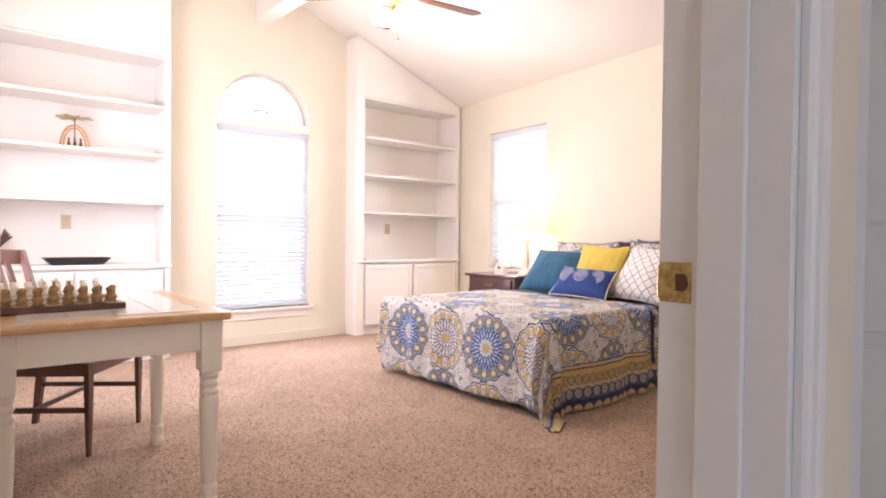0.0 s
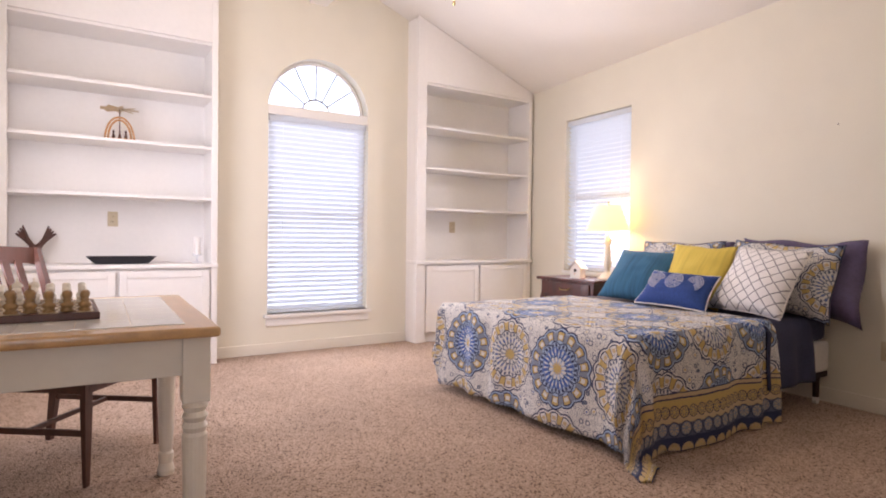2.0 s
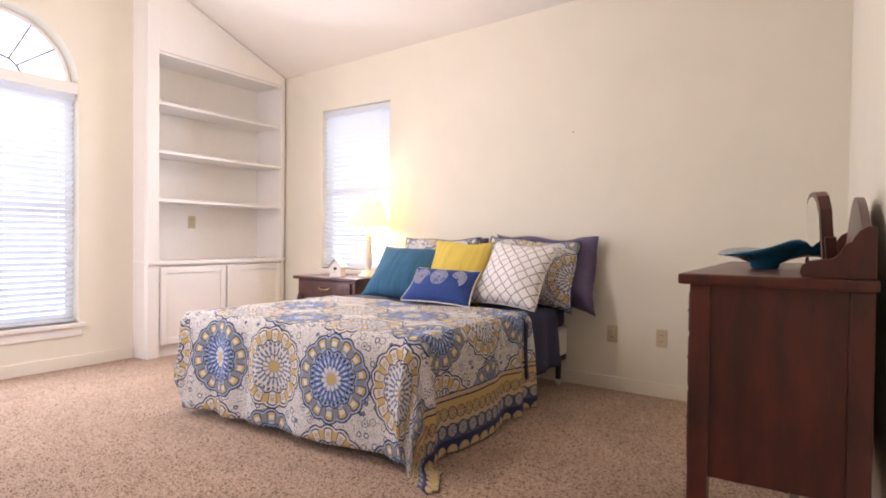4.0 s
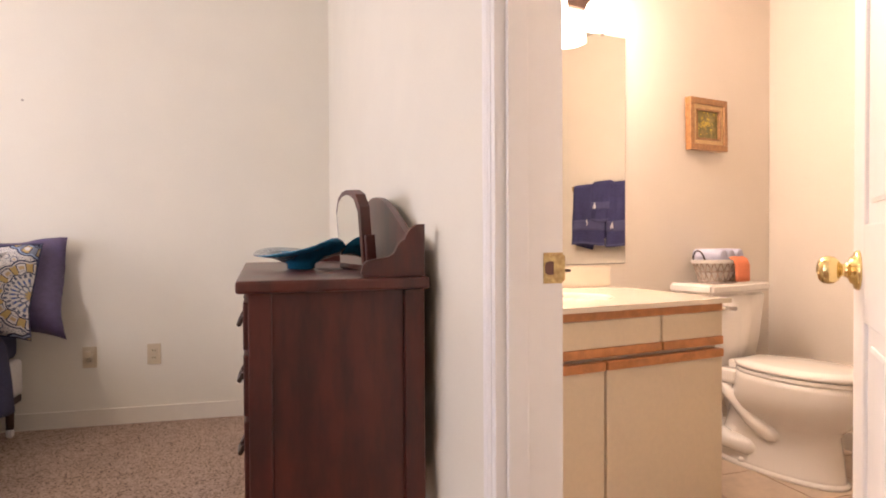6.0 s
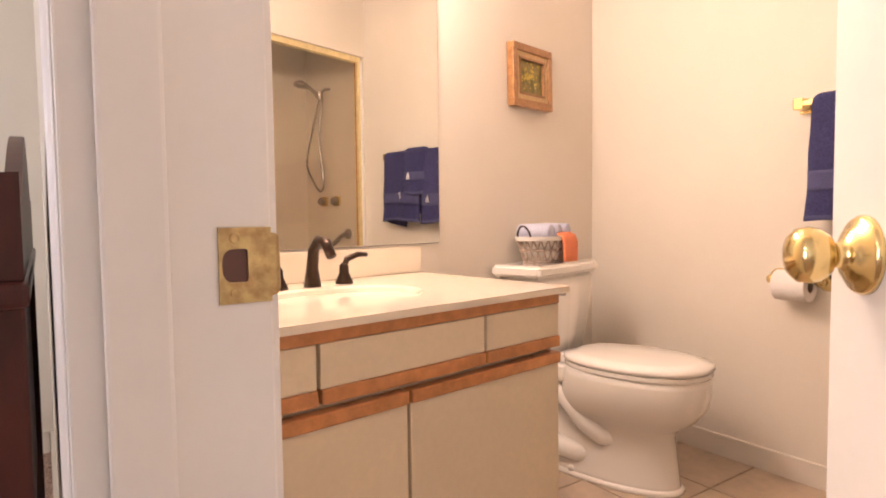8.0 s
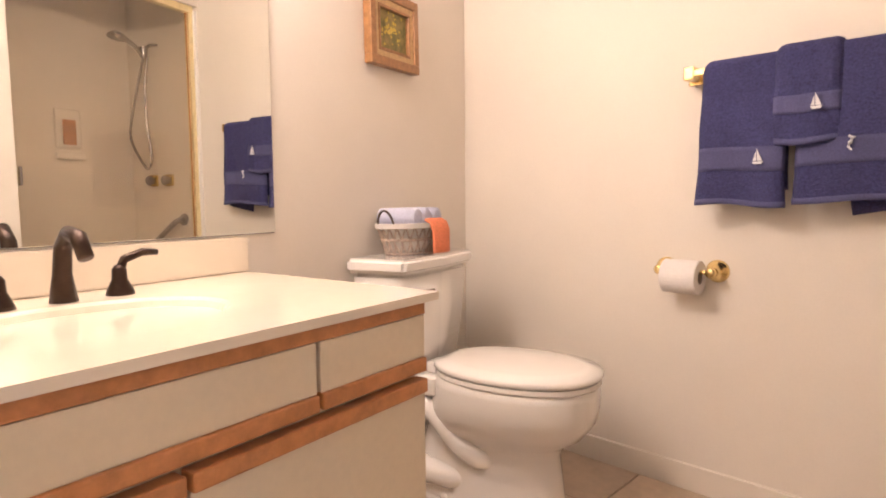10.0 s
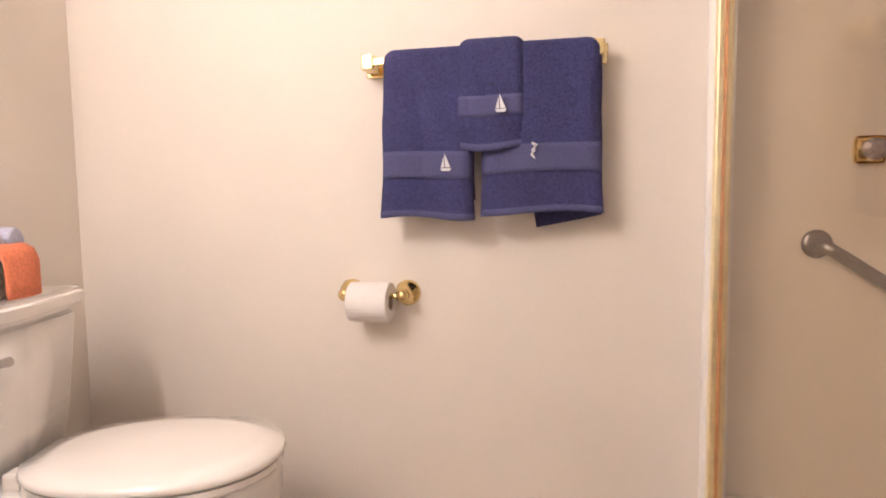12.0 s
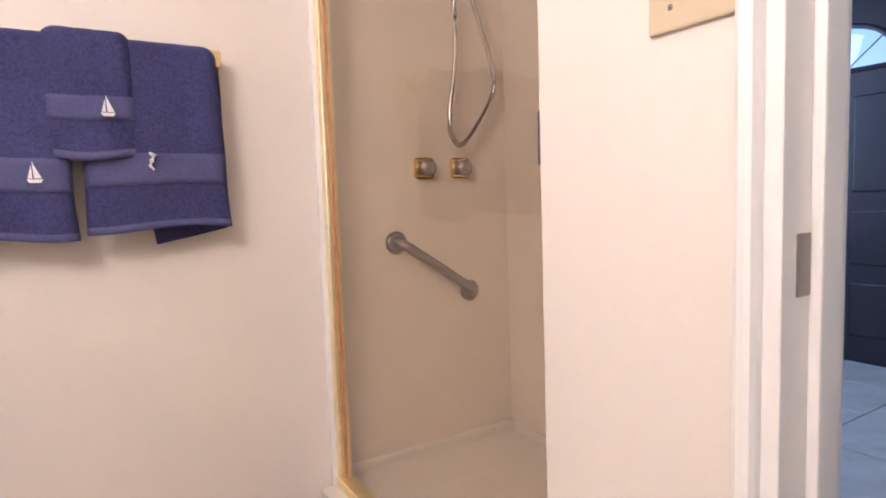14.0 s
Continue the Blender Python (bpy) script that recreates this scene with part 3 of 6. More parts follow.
join(own, box(1.68, -2.254, 0.0, 1.80, -1.316, 0.20, 0.015))
join(own, box(1.02, -2.36, 0.15, 1.70, -2.338, 0.195, 0.01))
join(own, box(1.02, -2.33, 0.15, 1.047, -1.47, 0.195, 0.01))
setting("shower_pan", own, "pan", "off-white acrylic shower pan with a raised kerb")

# baseboards
own = bmesh.new()
for pts in ([(1.67, 4.80), (3.46, 4.80), (3.46, 4.82), (1.67, 4.82)], [(east_x(0.0) - 0.014, 0.0), (east_x(0.0), 0.0), (east_x(4.6), 4.6), (east_x(4.6) - 0.014, 4.6)],
            [(2.12, -0.02), (4.6, -0.02), (4.6, -0.006), (2.12, -0.006)], [(0.30, 0.9), (0.314, 0.9), (0.314, 4.6), (0.30, 4.6)]):
    join(own, prism(pts, 0.0, 0.088))
setting("baseboard_bedroom", own, "creamtrim", "cream painted baseboard along the carpet")
own = bmesh.new()
join(own, box(1.83, -2.256, 0, 3.55, -2.243, 0.088, 0.003))
join(own, prism([(vanity_x(-2.25) - 0.013, -2.25), (vanity_x(-2.25), -2.25), (vanity_x(-1.2), -1.2), (vanity_x(-1.2) - 0.013, -1.2)], 0, 0.088))
setting("baseboard_bathroom", own, "bath", "beige painted baseboard along the tile floor")


# door frames: jambs, stops and moulded casings
def jamb_post(name, x, y0, y1, face, stop0, stop1, label):
    """The jamb of a doorway in a wall along x; face is +1 where it looks to greater x."""
    t = thing(name, pose(x, 0, 0), label, "door frame", kind="structure")
    xa, xb = sorted((0.0, 0.018 * face))
    part("jamb", box(xa, y0, 0, xb, y1, DZ, 0.002), "white", t)
    xa, xb = sorted((0.018 * face, 0.030 * face))
    part("stop", box(xa, stop0, 0, xb, stop1, DZ, 0.003), "white", t)
    return t


def casing(parent, x0, x1, y, out, z1, inner_low, thick=1.0):
    """A moulded casing board standing on a wall face y, thick towards out."""
    w = x1 - x0
    steps = [(0.0, 0.010), (0.20, 0.012), (0.28, 0.016), (0.62, 0.015), (0.72, 0.018), (0.90, 0.019), (1.0, 0.012)]
    if not inner_low:
        steps = [(1 - f, d) for f, d in steps][::-1]
    own = bmesh.new()
    pts = [(x0, y)] + [(x0 + f * w, y + out * d * thick) for f, d in steps] + [(x1, y)]
    prism(pts, 0.0, z1, own)
    return part("casing", own, "white", parent)


frame_e = jamb_post("door_frame_1", E1, -0.302, -0.128, -1, -0.250, -0.188, "white painted frame of the bedroom entry door")
casing(frame_e, 0.0, 0.062, -0.128, 1, DZ + 0.06, True)
casing(frame_e, 0.0, 0.062, -0.302, -1, DZ + 0.06, True)
frame_w = jamb_post("door_frame_2", E0, -0.302, -0.128, 1, -0.250, -0.188, "white painted frame of the bedroom entry door")
casing(frame_w, -0.062, 0.0, -0.302, -1, DZ + 0.06, False)
frame_b = jamb_post("door_frame_3", B1, -0.152, -0.016, -1, -0.078, -0.037, "white painted frame of the bathroom door")
casing(frame_b, 0.0, 0.030, -0.020, 1, DZ + 0.03, True, 0.5)
casing(frame_b, 0.0, 0.062, -0.152, -1, DZ + 0.06, True)
frame_h = jamb_post("door_frame_4", B0, -0.152, -0.016, 1, -0.078, -0.037, "white painted frame of the bathroom door")
casing(frame_h, -0.030, 0.0, -0.020, 1, DZ + 0.03, False, 0.5)
own = box(B0 - 0.03, -0.020, DZ, B1 + 0.03, -0.011, DZ + 0.03, 0.003)
join(own, box(B0, -0.15, DZ - 0.018, B1, -0.016, DZ, 0.002))
join(own, box(E0, -0.30, DZ - 0.018, E1, -0.130, DZ, 0.002))
setting("door_head", own, "white", "white painted heads of the doorways")

# cased end of the switch wall towards the hall
t = thing("door_frame_5", pose(1.775, -0.998, 0), "white fluted door frame towards the hall", "door frame", kind="structure")
own = bmesh.new()
prism([(0, -0.024), (0.010, -0.024), (0.012, -0.018), (0.017, -0.016), (0.014, -0.010), (0.019, -0.008), (0.018, -0.002), (0.010, 0.0), (0, 0.0)], 0, DZ + 0.06, own)
part("casing", own, "white", t)
part("jamb", box(-0.117, 0.0, 0, 0.002, 0.018, DZ, 0.002), "white", t)
part("stop", box(-0.085, 0.018, 0, -0.045, 0.030, DZ, 0.003), "white", t)
part("strike_plate", box(-0.044, 0.018, 0.905, -0.022, 0.0205, 0.965, 0.001), "nickel", t, "tarnished strike plate")


def strike(parent, face, y0, y1, z, lip):
    """A worn brass strike plate: rounded plate, D-shaped latch hole, two screws and a curled lip towards lip (+1: greater y)."""
    x = 0.018 * face
    e = 0.0020 * face
    hy = y0 + (0.30 if lip > 0 else 0.70) * (y1 - y0)
    hw, hh, pc = 0.0095, 0.0125, 0.0285

    def plate_edge(a):
        dy, dz = math.cos(a), math.sin(a)
        k = min(((y1 if dy > 0 else y0) - hy) / dy if abs(dy) > 1e-6 else 9, pc / abs(dz) if abs(dz) > 1e-6 else 9)
        return hy + k * dy, z + k * dz

    def hole_edge(a):
        dy, dz = math.cos(a), math.sin(a)
        if dy * lip > 0:
            k = min(hw / abs(dy) if abs(dy) > 1e-6 else 9, hh / abs(dz) if abs(dz) > 1e-6 else 9)
        else:
            k = 1 / (abs(dy / hw) ** 2.6 + abs(dz / hh) ** 2.6) ** (1 / 2.6)
        return hy + k * dy, z + k * dz

    corners = [math.atan2(dz, yy - hy) for yy in (y0, y1) for dz in (-pc, pc)]
    angs_ = sorted([2 * math.pi * k / 44 - math.pi for k in range(44)] + corners)
    rings_ = [[(xx, *edge(a)) for a in angs_] for xx, edge in ((x, hole_edge), (x + e, hole_edge), (x + e, plate_edge), (x, plate_edge))]
    pl = part("strike_plate", loft(rings_, None, False), "brassworn", parent, "worn brass strike plate")
    # thin dark sheet on the jamb; the hole's shade is only its colour
    part("latch_hole", box(*sorted((x + 0.1 * e, x + 0.2 * e))[:1], hy - hw, z - hh, sorted((x + 0.1 * e, x + 0.2 * e))[1], hy + hw, z + hh), "chairwood", pl, "dark brown sheet standing for the shade in the latch hole")
    ye = y1 if lip > 0 else y0
    part("lip", loft([[(x + a * face, ye + o * lip, z - h_), (x + (a + 0.002) * face, ye + o * lip, z - h_), (x + (a + 0.002) * face, ye + o * lip, z + h_), (x + a * face, ye + o * lip, z + h_)] for o, a, h_ in ((0.0, 0.0, 0.0245), (0.004, -0.0005, 0.0235), (0.007, -0.003, 0.021), (0.009, -0.007, 0.018))]), "brassworn", pl)
    for dz in (-0.0205, 0.0205):
        part("screw", lathe([(0.0040, 0), (0.0037, 0.0008), (0.0016, 0.0003)], 14, None, pose(x + e, hy, z + dz, 0, 90 * face, 0)), "brassworn", pl)
    return pl


strike(frame_e, -1, -0.176, -0.131, 0.960, 1)
strike(frame_b, -1, -0.151, -0.112, 0.945, -1)


# ---- windows ----
def blind(parent, width, z0, z1, depth, pitch=0.043):
    rail = part("headrail", box(-width / 2, -0.03, z1 - 0.05, width / 2, 0.03, z1, 0.004), "slat", parent)
    part("bottom_rail", box(-width / 2, -0.022, z0, width / 2, 0.022, z0 + 0.018, 0.004), "slat", parent)
    own = box(-width / 2 + 0.004, -0.024, -0.0014, width / 2 - 0.004, 0.024, 0.0014)
    first = part("slat", own, "slat", parent)
    z = z0 + 0.045
    first.matrix_local = pose(0, 0, z, -43, 0, 0)
    while z < z1 - 0.09:
        z += pitch
        s = new("slat", first.data)
        s.parent = parent
        s.matrix_local = pose(0, 0, z, -43, 0, 0)
    for x in (-width / 2 + 0.12, width / 2 - 0.12):
        part("ladder_cord", box(x - 0.0015, -0.026, z0, x + 0.0015, -0.024, z1), "slat", parent)
    return rail


win = thing("window_1", pose(2.585, 4.90, 0), "white arched window with sunburst muntins above", "window", kind="structure")
own = bmesh.new()
for xa, xb, za, zb in ((-0.465, -0.43, AZ0, AZS), (0.43, 0.465, AZ0, AZS), (-0.43, 0.43, AZ0, AZ0 + 0.04), (-0.43, 0.43, 1.19, 1.23)):
    join(own, box(xa, 0.02, za, xb, 0.06, zb, 0.003))
part("window_frame", own, "white", win)
part("transom_bar", box(-0.465, -0.075, AZS - 0.075, 0.465, 0.06, AZS + 0.01, 0.004), "white", win)
part("arch_frame", tube([(0.448 * math.cos(math.pi * k / 24), 0.04, AZS + 0.44 * math.sin(math.pi * k / 24)) for k in range(25)], 0.018, 8), "white", win)
part("hub_arc", tube([(0.13 * math.cos(math.pi * k / 16), 0.04, AZS + 0.12 * math.sin(math.pi * k / 16)) for k in range(17)], 0.008, 8), "nickel", win)
for deg in (36, 63, 90, 117, 144):
    cc, ss = math.cos(radians(deg)), math.sin(radians(deg))
    part("muntin", tube([(0.13 * cc, 0.04, AZS + 0.12 * ss), (0.445 * cc, 0.04, AZS + 0.435 * ss)], 0.007, 8), "nickel", win)
part("window_sill", box(-0.50, -0.12, AZ0 - 0.03, 0.50, 0.0, AZ0, 0.005), "white", win)
part("apron", box(-0.48, -0.095, AZ0 - 0.10, 0.48, -0.08, AZ0 - 0.03, 0.004), "white", win)
pane = part("pane", box(-0.44, 0.036, AZ0, 0.44, 0.040, AZS + 0.44), "pane", win)
pane.visible_shadow = False
bl = thing("window_blind", pose(2.585, 4.865, 0), "white slatted blind, closed halfway, in the arched window", "blind")
blind(bl, 0.90, AZ0 + 0.01, AZS - 0.075, 0.03)

ANG_E = math.degrees(math.atan(0.07))
mid = (W0 + W1) / 2
win2 = thing("window_2", pose(east_x(mid) + 0.09, mid, 0, 0, 0, -90 - ANG_E), "white framed side window behind the lamp", "window", kind="structure")
own = bmesh.new()
h = (W1 - W0) / 2
for xa, xb, za, zb in ((-h, -h + 0.035, WZ0, WZ1), (h - 0.035, h, WZ0, WZ1), (-h, h, WZ0, WZ0 + 0.035), (-h, h, WZ1 - 0.035, WZ1), (-h, h, 1.42, 1.46)):
    join(own, box(xa, 0.01, za, xb, 0.05, zb, 0.003))
part("window_frame", own, "white", win2)
part("window_sill", box(-h - 0.02, -0.10, WZ0 - 0.03, h + 0.02, 0.0, WZ0, 0.004), "white", win2)
pane = part("pane", box(-h, 0.028, WZ0, h, 0.032, WZ1), "pane", win2)
pane.visible_shadow = False
bl2 = thing("window_blind", pose(east_x(mid) + 0.045, mid, 0, 0, 0, -90 - ANG_E), "white slatted blind in the side window", "blind")
blind(bl2, 2 * h - 0.02, WZ0 + 0.01, WZ1 - 0.01, 0.03)

win3 = thing("window_3", pose(0.20, 3.275, 0, 0, 0, 90), "bright white framed window beside the shelves", "window", kind="structure")
own = bmesh.new()
for xa, xb, za, zb in ((-0.525, -0.49, 0.75, 2.1), (0.49, 0.525, 0.75, 2.1), (-0.525, 0.525, 0.75, 0.785), (-0.525, 0.525, 2.065, 2.1)):
    join(own, box(xa, 0.0, za, xb, 0.04, zb, 0.003))
part("window_frame", own, "white", win3)
pane = part("pane", box(-0.5, 0.018, 0.76, 0.5, 0.022, 2.09), "pane", win3)
pane.visible_shadow = False

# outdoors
# added panels that glow by themselves, to make the windows bright
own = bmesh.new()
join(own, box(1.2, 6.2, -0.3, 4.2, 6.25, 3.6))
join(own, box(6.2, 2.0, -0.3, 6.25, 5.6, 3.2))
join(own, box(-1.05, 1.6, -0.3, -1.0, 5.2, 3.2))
setting("backdrop", own, "garden_glow", "glowing panels standing in for the bright garden beyond the windows")
setting("ground", box(-400, -400, -0.4, 400, 400, -0.3), "blade", "lawn outside the house")


# ---- built-in shelves ----
def shelf_unit(x0, x1, label, right_wall):
    yf, yb = 4.62, 5.01
    t = thing("built_in_bookcase", pose(x0, 0, 0), label, "bookcase")
    w = x1 - x0
    sl = 0.10
    part("side_panel", box(0, yf + 0.034, 0, 0.03, yb, roof_z(x0) - 0.02), "shelf", t)
    part("side_panel", box(w - 0.03, yf + 0.034, 0, w, yb, roof_z(x1) - 0.02), "shelf", t)
    for xa, xb in ((0, sl if right_wall else 0.045), (w - 0.045, w)):
        part("stile", box(xa, yf, 0, xb, yf + 0.033, roof_z(x0 + xb) - 0.01, 0.004), "shelf", t)
    part("back_panel", box(0.02, yb - 0.02, 0.7, w - 0.02, yb, 2.60), "shelf", t)
    part("header", extrude_profile([(0.006, 2.492), (w - 0.006, 2.492), (w - 0.006, roof_z(x1) - 0.008), (0.006, roof_z(x0) - 0.008)], yf + 0.004, yf + 0.03), "shelf", t)
    part("counter", box(-0.005, yf - 0.02, 0.755, w + 0.005, yb - 0.025, 0.785, 0.006), "shelf", t)
    for z in (1.295, 1.69, 2.085, 2.49):
        part("shelf_board", box(0.03, yf + 0.015, z - 0.022, w - 0.03, yb - 0.02, z, 0.003), "shelf", t)
    part("toe_kick", box(0.03, yf + 0.03, 0.0, w - 0.03, yf + 0.05, 0.09), "shelf", t)
    part("carcass", box(0.045, yf + 0.022, 0.09, w - 0.045, yb - 0.03, 0.755), "shelf", t)
    a = sl if right_wall else 0.05
    n = 2
    dw = (w - a - 0.05) / n
    for k in range(n):
        xa, xb = a + k * dw + 0.012, a + (k + 1) * dw - 0.012
        d = part("cabinet_door", box(xa, yf - 0.003, 0.10, xb, yf + 0.016, 0.735, 0.003), "shelf", t)
        own = bmesh.new()
        for q in ((xa, 0.10, xa + 0.05, 0.735), (xb - 0.05, 0.10, xb, 0.735), (xa + 0.05, 0.10, xb - 0.05, 0.15), (xa + 0.05, 0.685, xb - 0.05, 0.735)):
            join(own, box(q[0], yf - 0.014, q[1], q[2], yf - 0.003, q[3], 0.003))
        part("door_frame_moulding", own, "shelf", d)
    return t


shelf_unit(0.302, 1.67, "white built-in bookcase with four shelves and cupboards, holding ornaments", False)
shelf_unit(3.47, 4.90, "empty white built-in bookcase with cupboards beside the window", True)


def outlet(at, rz, label, plug=False):
    """Front looks along local -y."""
    t = thing("wall_outlet", at @ pose(0, 0, 0, 0, 0, rz), label, "outlet")
    part("cover_plate", box(-0.035, -0.006, -0.057, 0.035, 0.0, 0.057, 0.003), "beige", t)
    for dz in (-0.02, 0.02):
        part("socket", box(-0.017, -0.009, dz - 0.013, 0.017, -0.006, dz + 0.013, 0.004), "beige", t)
        for dx in (-0.006, 0.006):
            part("slot", box(dx - 0.0013, -0.0096, dz - 0.005, dx + 0.0013, -0.009, dz + 0.005), "slot", t)
    if plug:
        part("plug", box(-0.016, -0.035, 0.0, 0.016, -0.009, 0.036, 0.006), "beige", t)
    return t


outlet(pose(0.98, 4.99, 1.12), 0, "ivory outlet on the back of the bookcase")
outlet(pose(4.12, 4.99, 1.12), 0, "ivory outlet on the back of the empty bookcase")
outlet(pose(east_x(1.26), 1.26, 0.372), 90 - ANG_E + 180, "ivory outlet with a plug near the bed", True)
outlet(pose(east_x(0.94), 0.94, 0.375), 90 - ANG_E + 180, "ivory outlet low on the wall")
t = thing("picture_nail", pose(east_x(1.56), 1.56, 1.745, 0, -90, 0), "small bare nail in the wall", "nail")
part("nail", lathe([(0.006, 0.0), (0.0055, 0.006), (0.003, 0.012)], 12), "chrome", t)


# ---- bedroom things ----
def turned_leg(h):
    return [(0.030, 0.0), (0.034, 0.02), (0.026, 0.05), (0.030, 0.07), (0.030, 0.09), (0.024, 0.10), (0.027, 0.13), (0.033, 0.30), (0.035, h - 0.20), (0.030, h - 0.19), (0.036, h - 0.175), (0.028, h - 0.16), (0.036, h - 0.145), (0.028, h - 0.13), (0.037, h - 0.115), (0.030, h - 0.10)]


TX0, TX1, TY0, TY1 = 0.305, 1.03, 1.57, 2.60
table = thing("dining_table", pose(0, 0, 0), "cream painted table with a white tiled top and maple edge", "table")
part("top_edge", box(TX0, TY0, 0.712, TX1, TY1, 0.742, 0.012, None, 3), "maple", table, "honey maple edging")
for i in range(4):
    for j in range(6):
        wx, wy = (TX1 - TX0 - 0.17) / 4, (TY1 - TY0 - 0.17) / 6
        xa, ya = TX0 + 0.085 + i * wx, TY0 + 0.085 + j * wy
        part("tile", box(xa + 0.0008, ya + 0.0008, 0.738, xa + wx - 0.0008, ya + wy - 0.0008, 0.7445, 0.0008), "tabletile", table)
for xa, ya, xb, yb in ((TX0 + 0.05, TY0 + 0.05, TX1 - 0.05, TY0 + 0.07), (TX0 + 0.05, TY1 - 0.07, TX1 - 0.05, TY1 - 0.05), (TX0 + 0.05, TY0 + 0.05, TX0 + 0.07, TY1 - 0.05), (TX1 - 0.07, TY0 + 0.05, TX1 - 0.05, TY1 - 0.05)):
    part("apron", box(xa, ya, 0.60, xb, yb, 0.712, 0.002), "tablewhite", table)
for x in (TX0 + 0.045, TX1 - 0.06):
    for y in (TY0 + 0.075, TY1 - 0.10):
        own = lathe(turned_leg(0.62), 20)
        join(own, box(-0.038, -0.038, 0.52, 0.038, 0.038, 0.712, 0.004))
        leg = part("leg", own, "tablewhite", table, smooth=False)
        leg.location = (x, y, 0)

table.matrix_world = pose(1.02, 1.57, 0, 0, 0, -2.8) @ pose(-1.02, -1.57, 0)


def chair():
    """Local: the seat's centre at the origin, the back at -x."""
    t = thing("dining_chair", pose(0.68, 2.87, 0, 0, 0, -37), "walnut-stained wooden chair with a beige padded seat", "chair")
    s = 0.25
    for y in (-s, s):
        part("front_leg", loft([[(s + a * 0.5 * sg0, y + a * sg1, z) for sg0, sg1 in ((-1, -1), (1, -1), (1, 1), (-1, 1))] for a, z in ((0.013, 0.0), (0.022, 0.30), (0.022, 0.43))]), "chairwood", t)
        rings = []
        for z, x, a in ((0.0, -s - 0.04, 0.013), (0.25, -s - 0.01, 0.018), (0.44, -s, 0.022), (0.65, -s - 0.03, 0.018), (0.93, -s - 0.11, 0.014)):
            rings.append([(x + a * p, y + a * q, z) for p, q in ((-1, -1), (1, -1), (1, 1), (-1, 1))])
        part("back_post", loft(rings), "chairwood", t)
        part("side_rail", box(-s, y - 0.012, 0.37, s, y + 0.012, 0.43, 0.004), "chairwood", t)
        part("side_stretcher", box(-s - 0.02, y - 0.009, 0.20, s, y + 0.009, 0.225, 0.004), "chairwood", t)
    part("front_rail", box(s - 0.012, -s, 0.37, s + 0.012, s, 0.43, 0.004), "chairwood", t)
    part("rear_rail", box(-s - 0.012, -s, 0.37, -s + 0.012, s, 0.43, 0.004), "chairwood", t)
    part("middle_stretcher", box(-0.01, -s, 0.20, 0.01, s, 0.22, 0.004), "chairwood", t)
    rings = []
    for k in range(9):
        y = -s - 0.02 + k * (2 * s + 0.04) / 8
        bow = -0.11 - 0.03 * (1 - ((k - 4) / 4) ** 2)
        rings.append([(-s + bow - 0.010, y, 0.865), (-s + bow + 0.012, y, 0.86), (-s + bow + 0.008, y, 0.945 - 0.012 * abs(k - 4) / 4), (-s + bow - 0.014, y, 0.945 - 0.012 * abs(k - 4) / 4)])
    part("crest_rail", loft(rings), "chairwood", t)
    for y in (-0.15, -0.075, 0.0, 0.075, 0.15):
        part("splat", loft([[(-s + x - 0.005, y - a, z), (-s + x + 0.006, y - a, z), (-s + x + 0.006, y + a, z), (-s + x - 0.005, y + a, z)] for x, z, a in ((0.0, 0.42, 0.012), (-0.05, 0.65, 0.018), (-0.125, 0.88, 0.020))]), "chairwood", t)
    own = box(-s + 0.01, -s - 0.005, 0.425, s + 0.02, s + 0.005, 0.465, 0.018, None, 3)
    part("seat", own, "boxspring", t, "beige upholstered seat")


chair()

# chess set
board = thing("chess_board", pose(0.545, 2.08, 0.7445), "wooden chess board lying on the table", "chess board")
part("board_base", box(-0.20, -0.20, 0, 0.20, 0.20, 0.022, 0.004), "chairwood", board)
sq = 0.37 / 8
dark_sq = box(-sq / 2, -sq / 2, 0.022, sq / 2, sq / 2, 0.0245)
first_sq = None
for i in range(8):
    for j in range(8):
        if (i + j) % 2:
            if first_sq is None:
                first_sq = part("square", dark_sq, "boardlight", board)
                ob = first_sq
            else:
                ob = new("square", first_sq.data)
                ob.parent = board
            ob.location = (-0.185 + (i + 0.5) * sq, -0.185 + (j + 0.5) * sq, 0)


def chessman(h, mat, label, head):
    prof = [(0.018, 0), (0.018, h * 0.06), (0.011, h * 0.14), (0.016, h * 0.22), (0.019, h * 0.31), (0.016, h * 0.40), (0.009, h * 0.47), (0.014, h * 0.54), (0.009, h * 0.60), (0.012, h * 0.70), (0.0165 if head else 0.014, h * 0.84), (0.012, h * 0.94), (0.008, h)]
    t = thing("chess_piece", I4, label, "chess piece", "chessmen on the board")
    own = lathe(prof, 14)
    if head:
        join(own, box(-0.003, -0.008, h, 0.003, 0.008, h + 0.006))
        join(own, box(-0.003, -0.003, h - 0.004, 0.003, 0.003, h + 0.014))
    part("body", own, mat, t, smooth=True)
    return t


for mat, label, rows in (("brownpiece", "turned brown stone chess piece on the board", (0, 1)), ("whitepiece", "turned white stone chess piece on the board", (7, 6))):
    tall, small = chessman(0.068, mat, label, True), chessman(0.052, mat, label, False)
    mid_h = chessman(0.062, mat, label, False)
    used = set()
    for i in range(8):
        for q, row in enumerate(rows):
            src = small if q else (tall if i in (3, 4) else mid_h)
            m = pose(0.545 - 0.185 + (i + 0.5) * sq, 2.08 - 0.185 + (row + 0.5) * sq, 0.7445 + 0.0245)
            if src.name in used:
                copy_thing(src, m)
            else:
                src.matrix_world = m
                used.add(src.name)

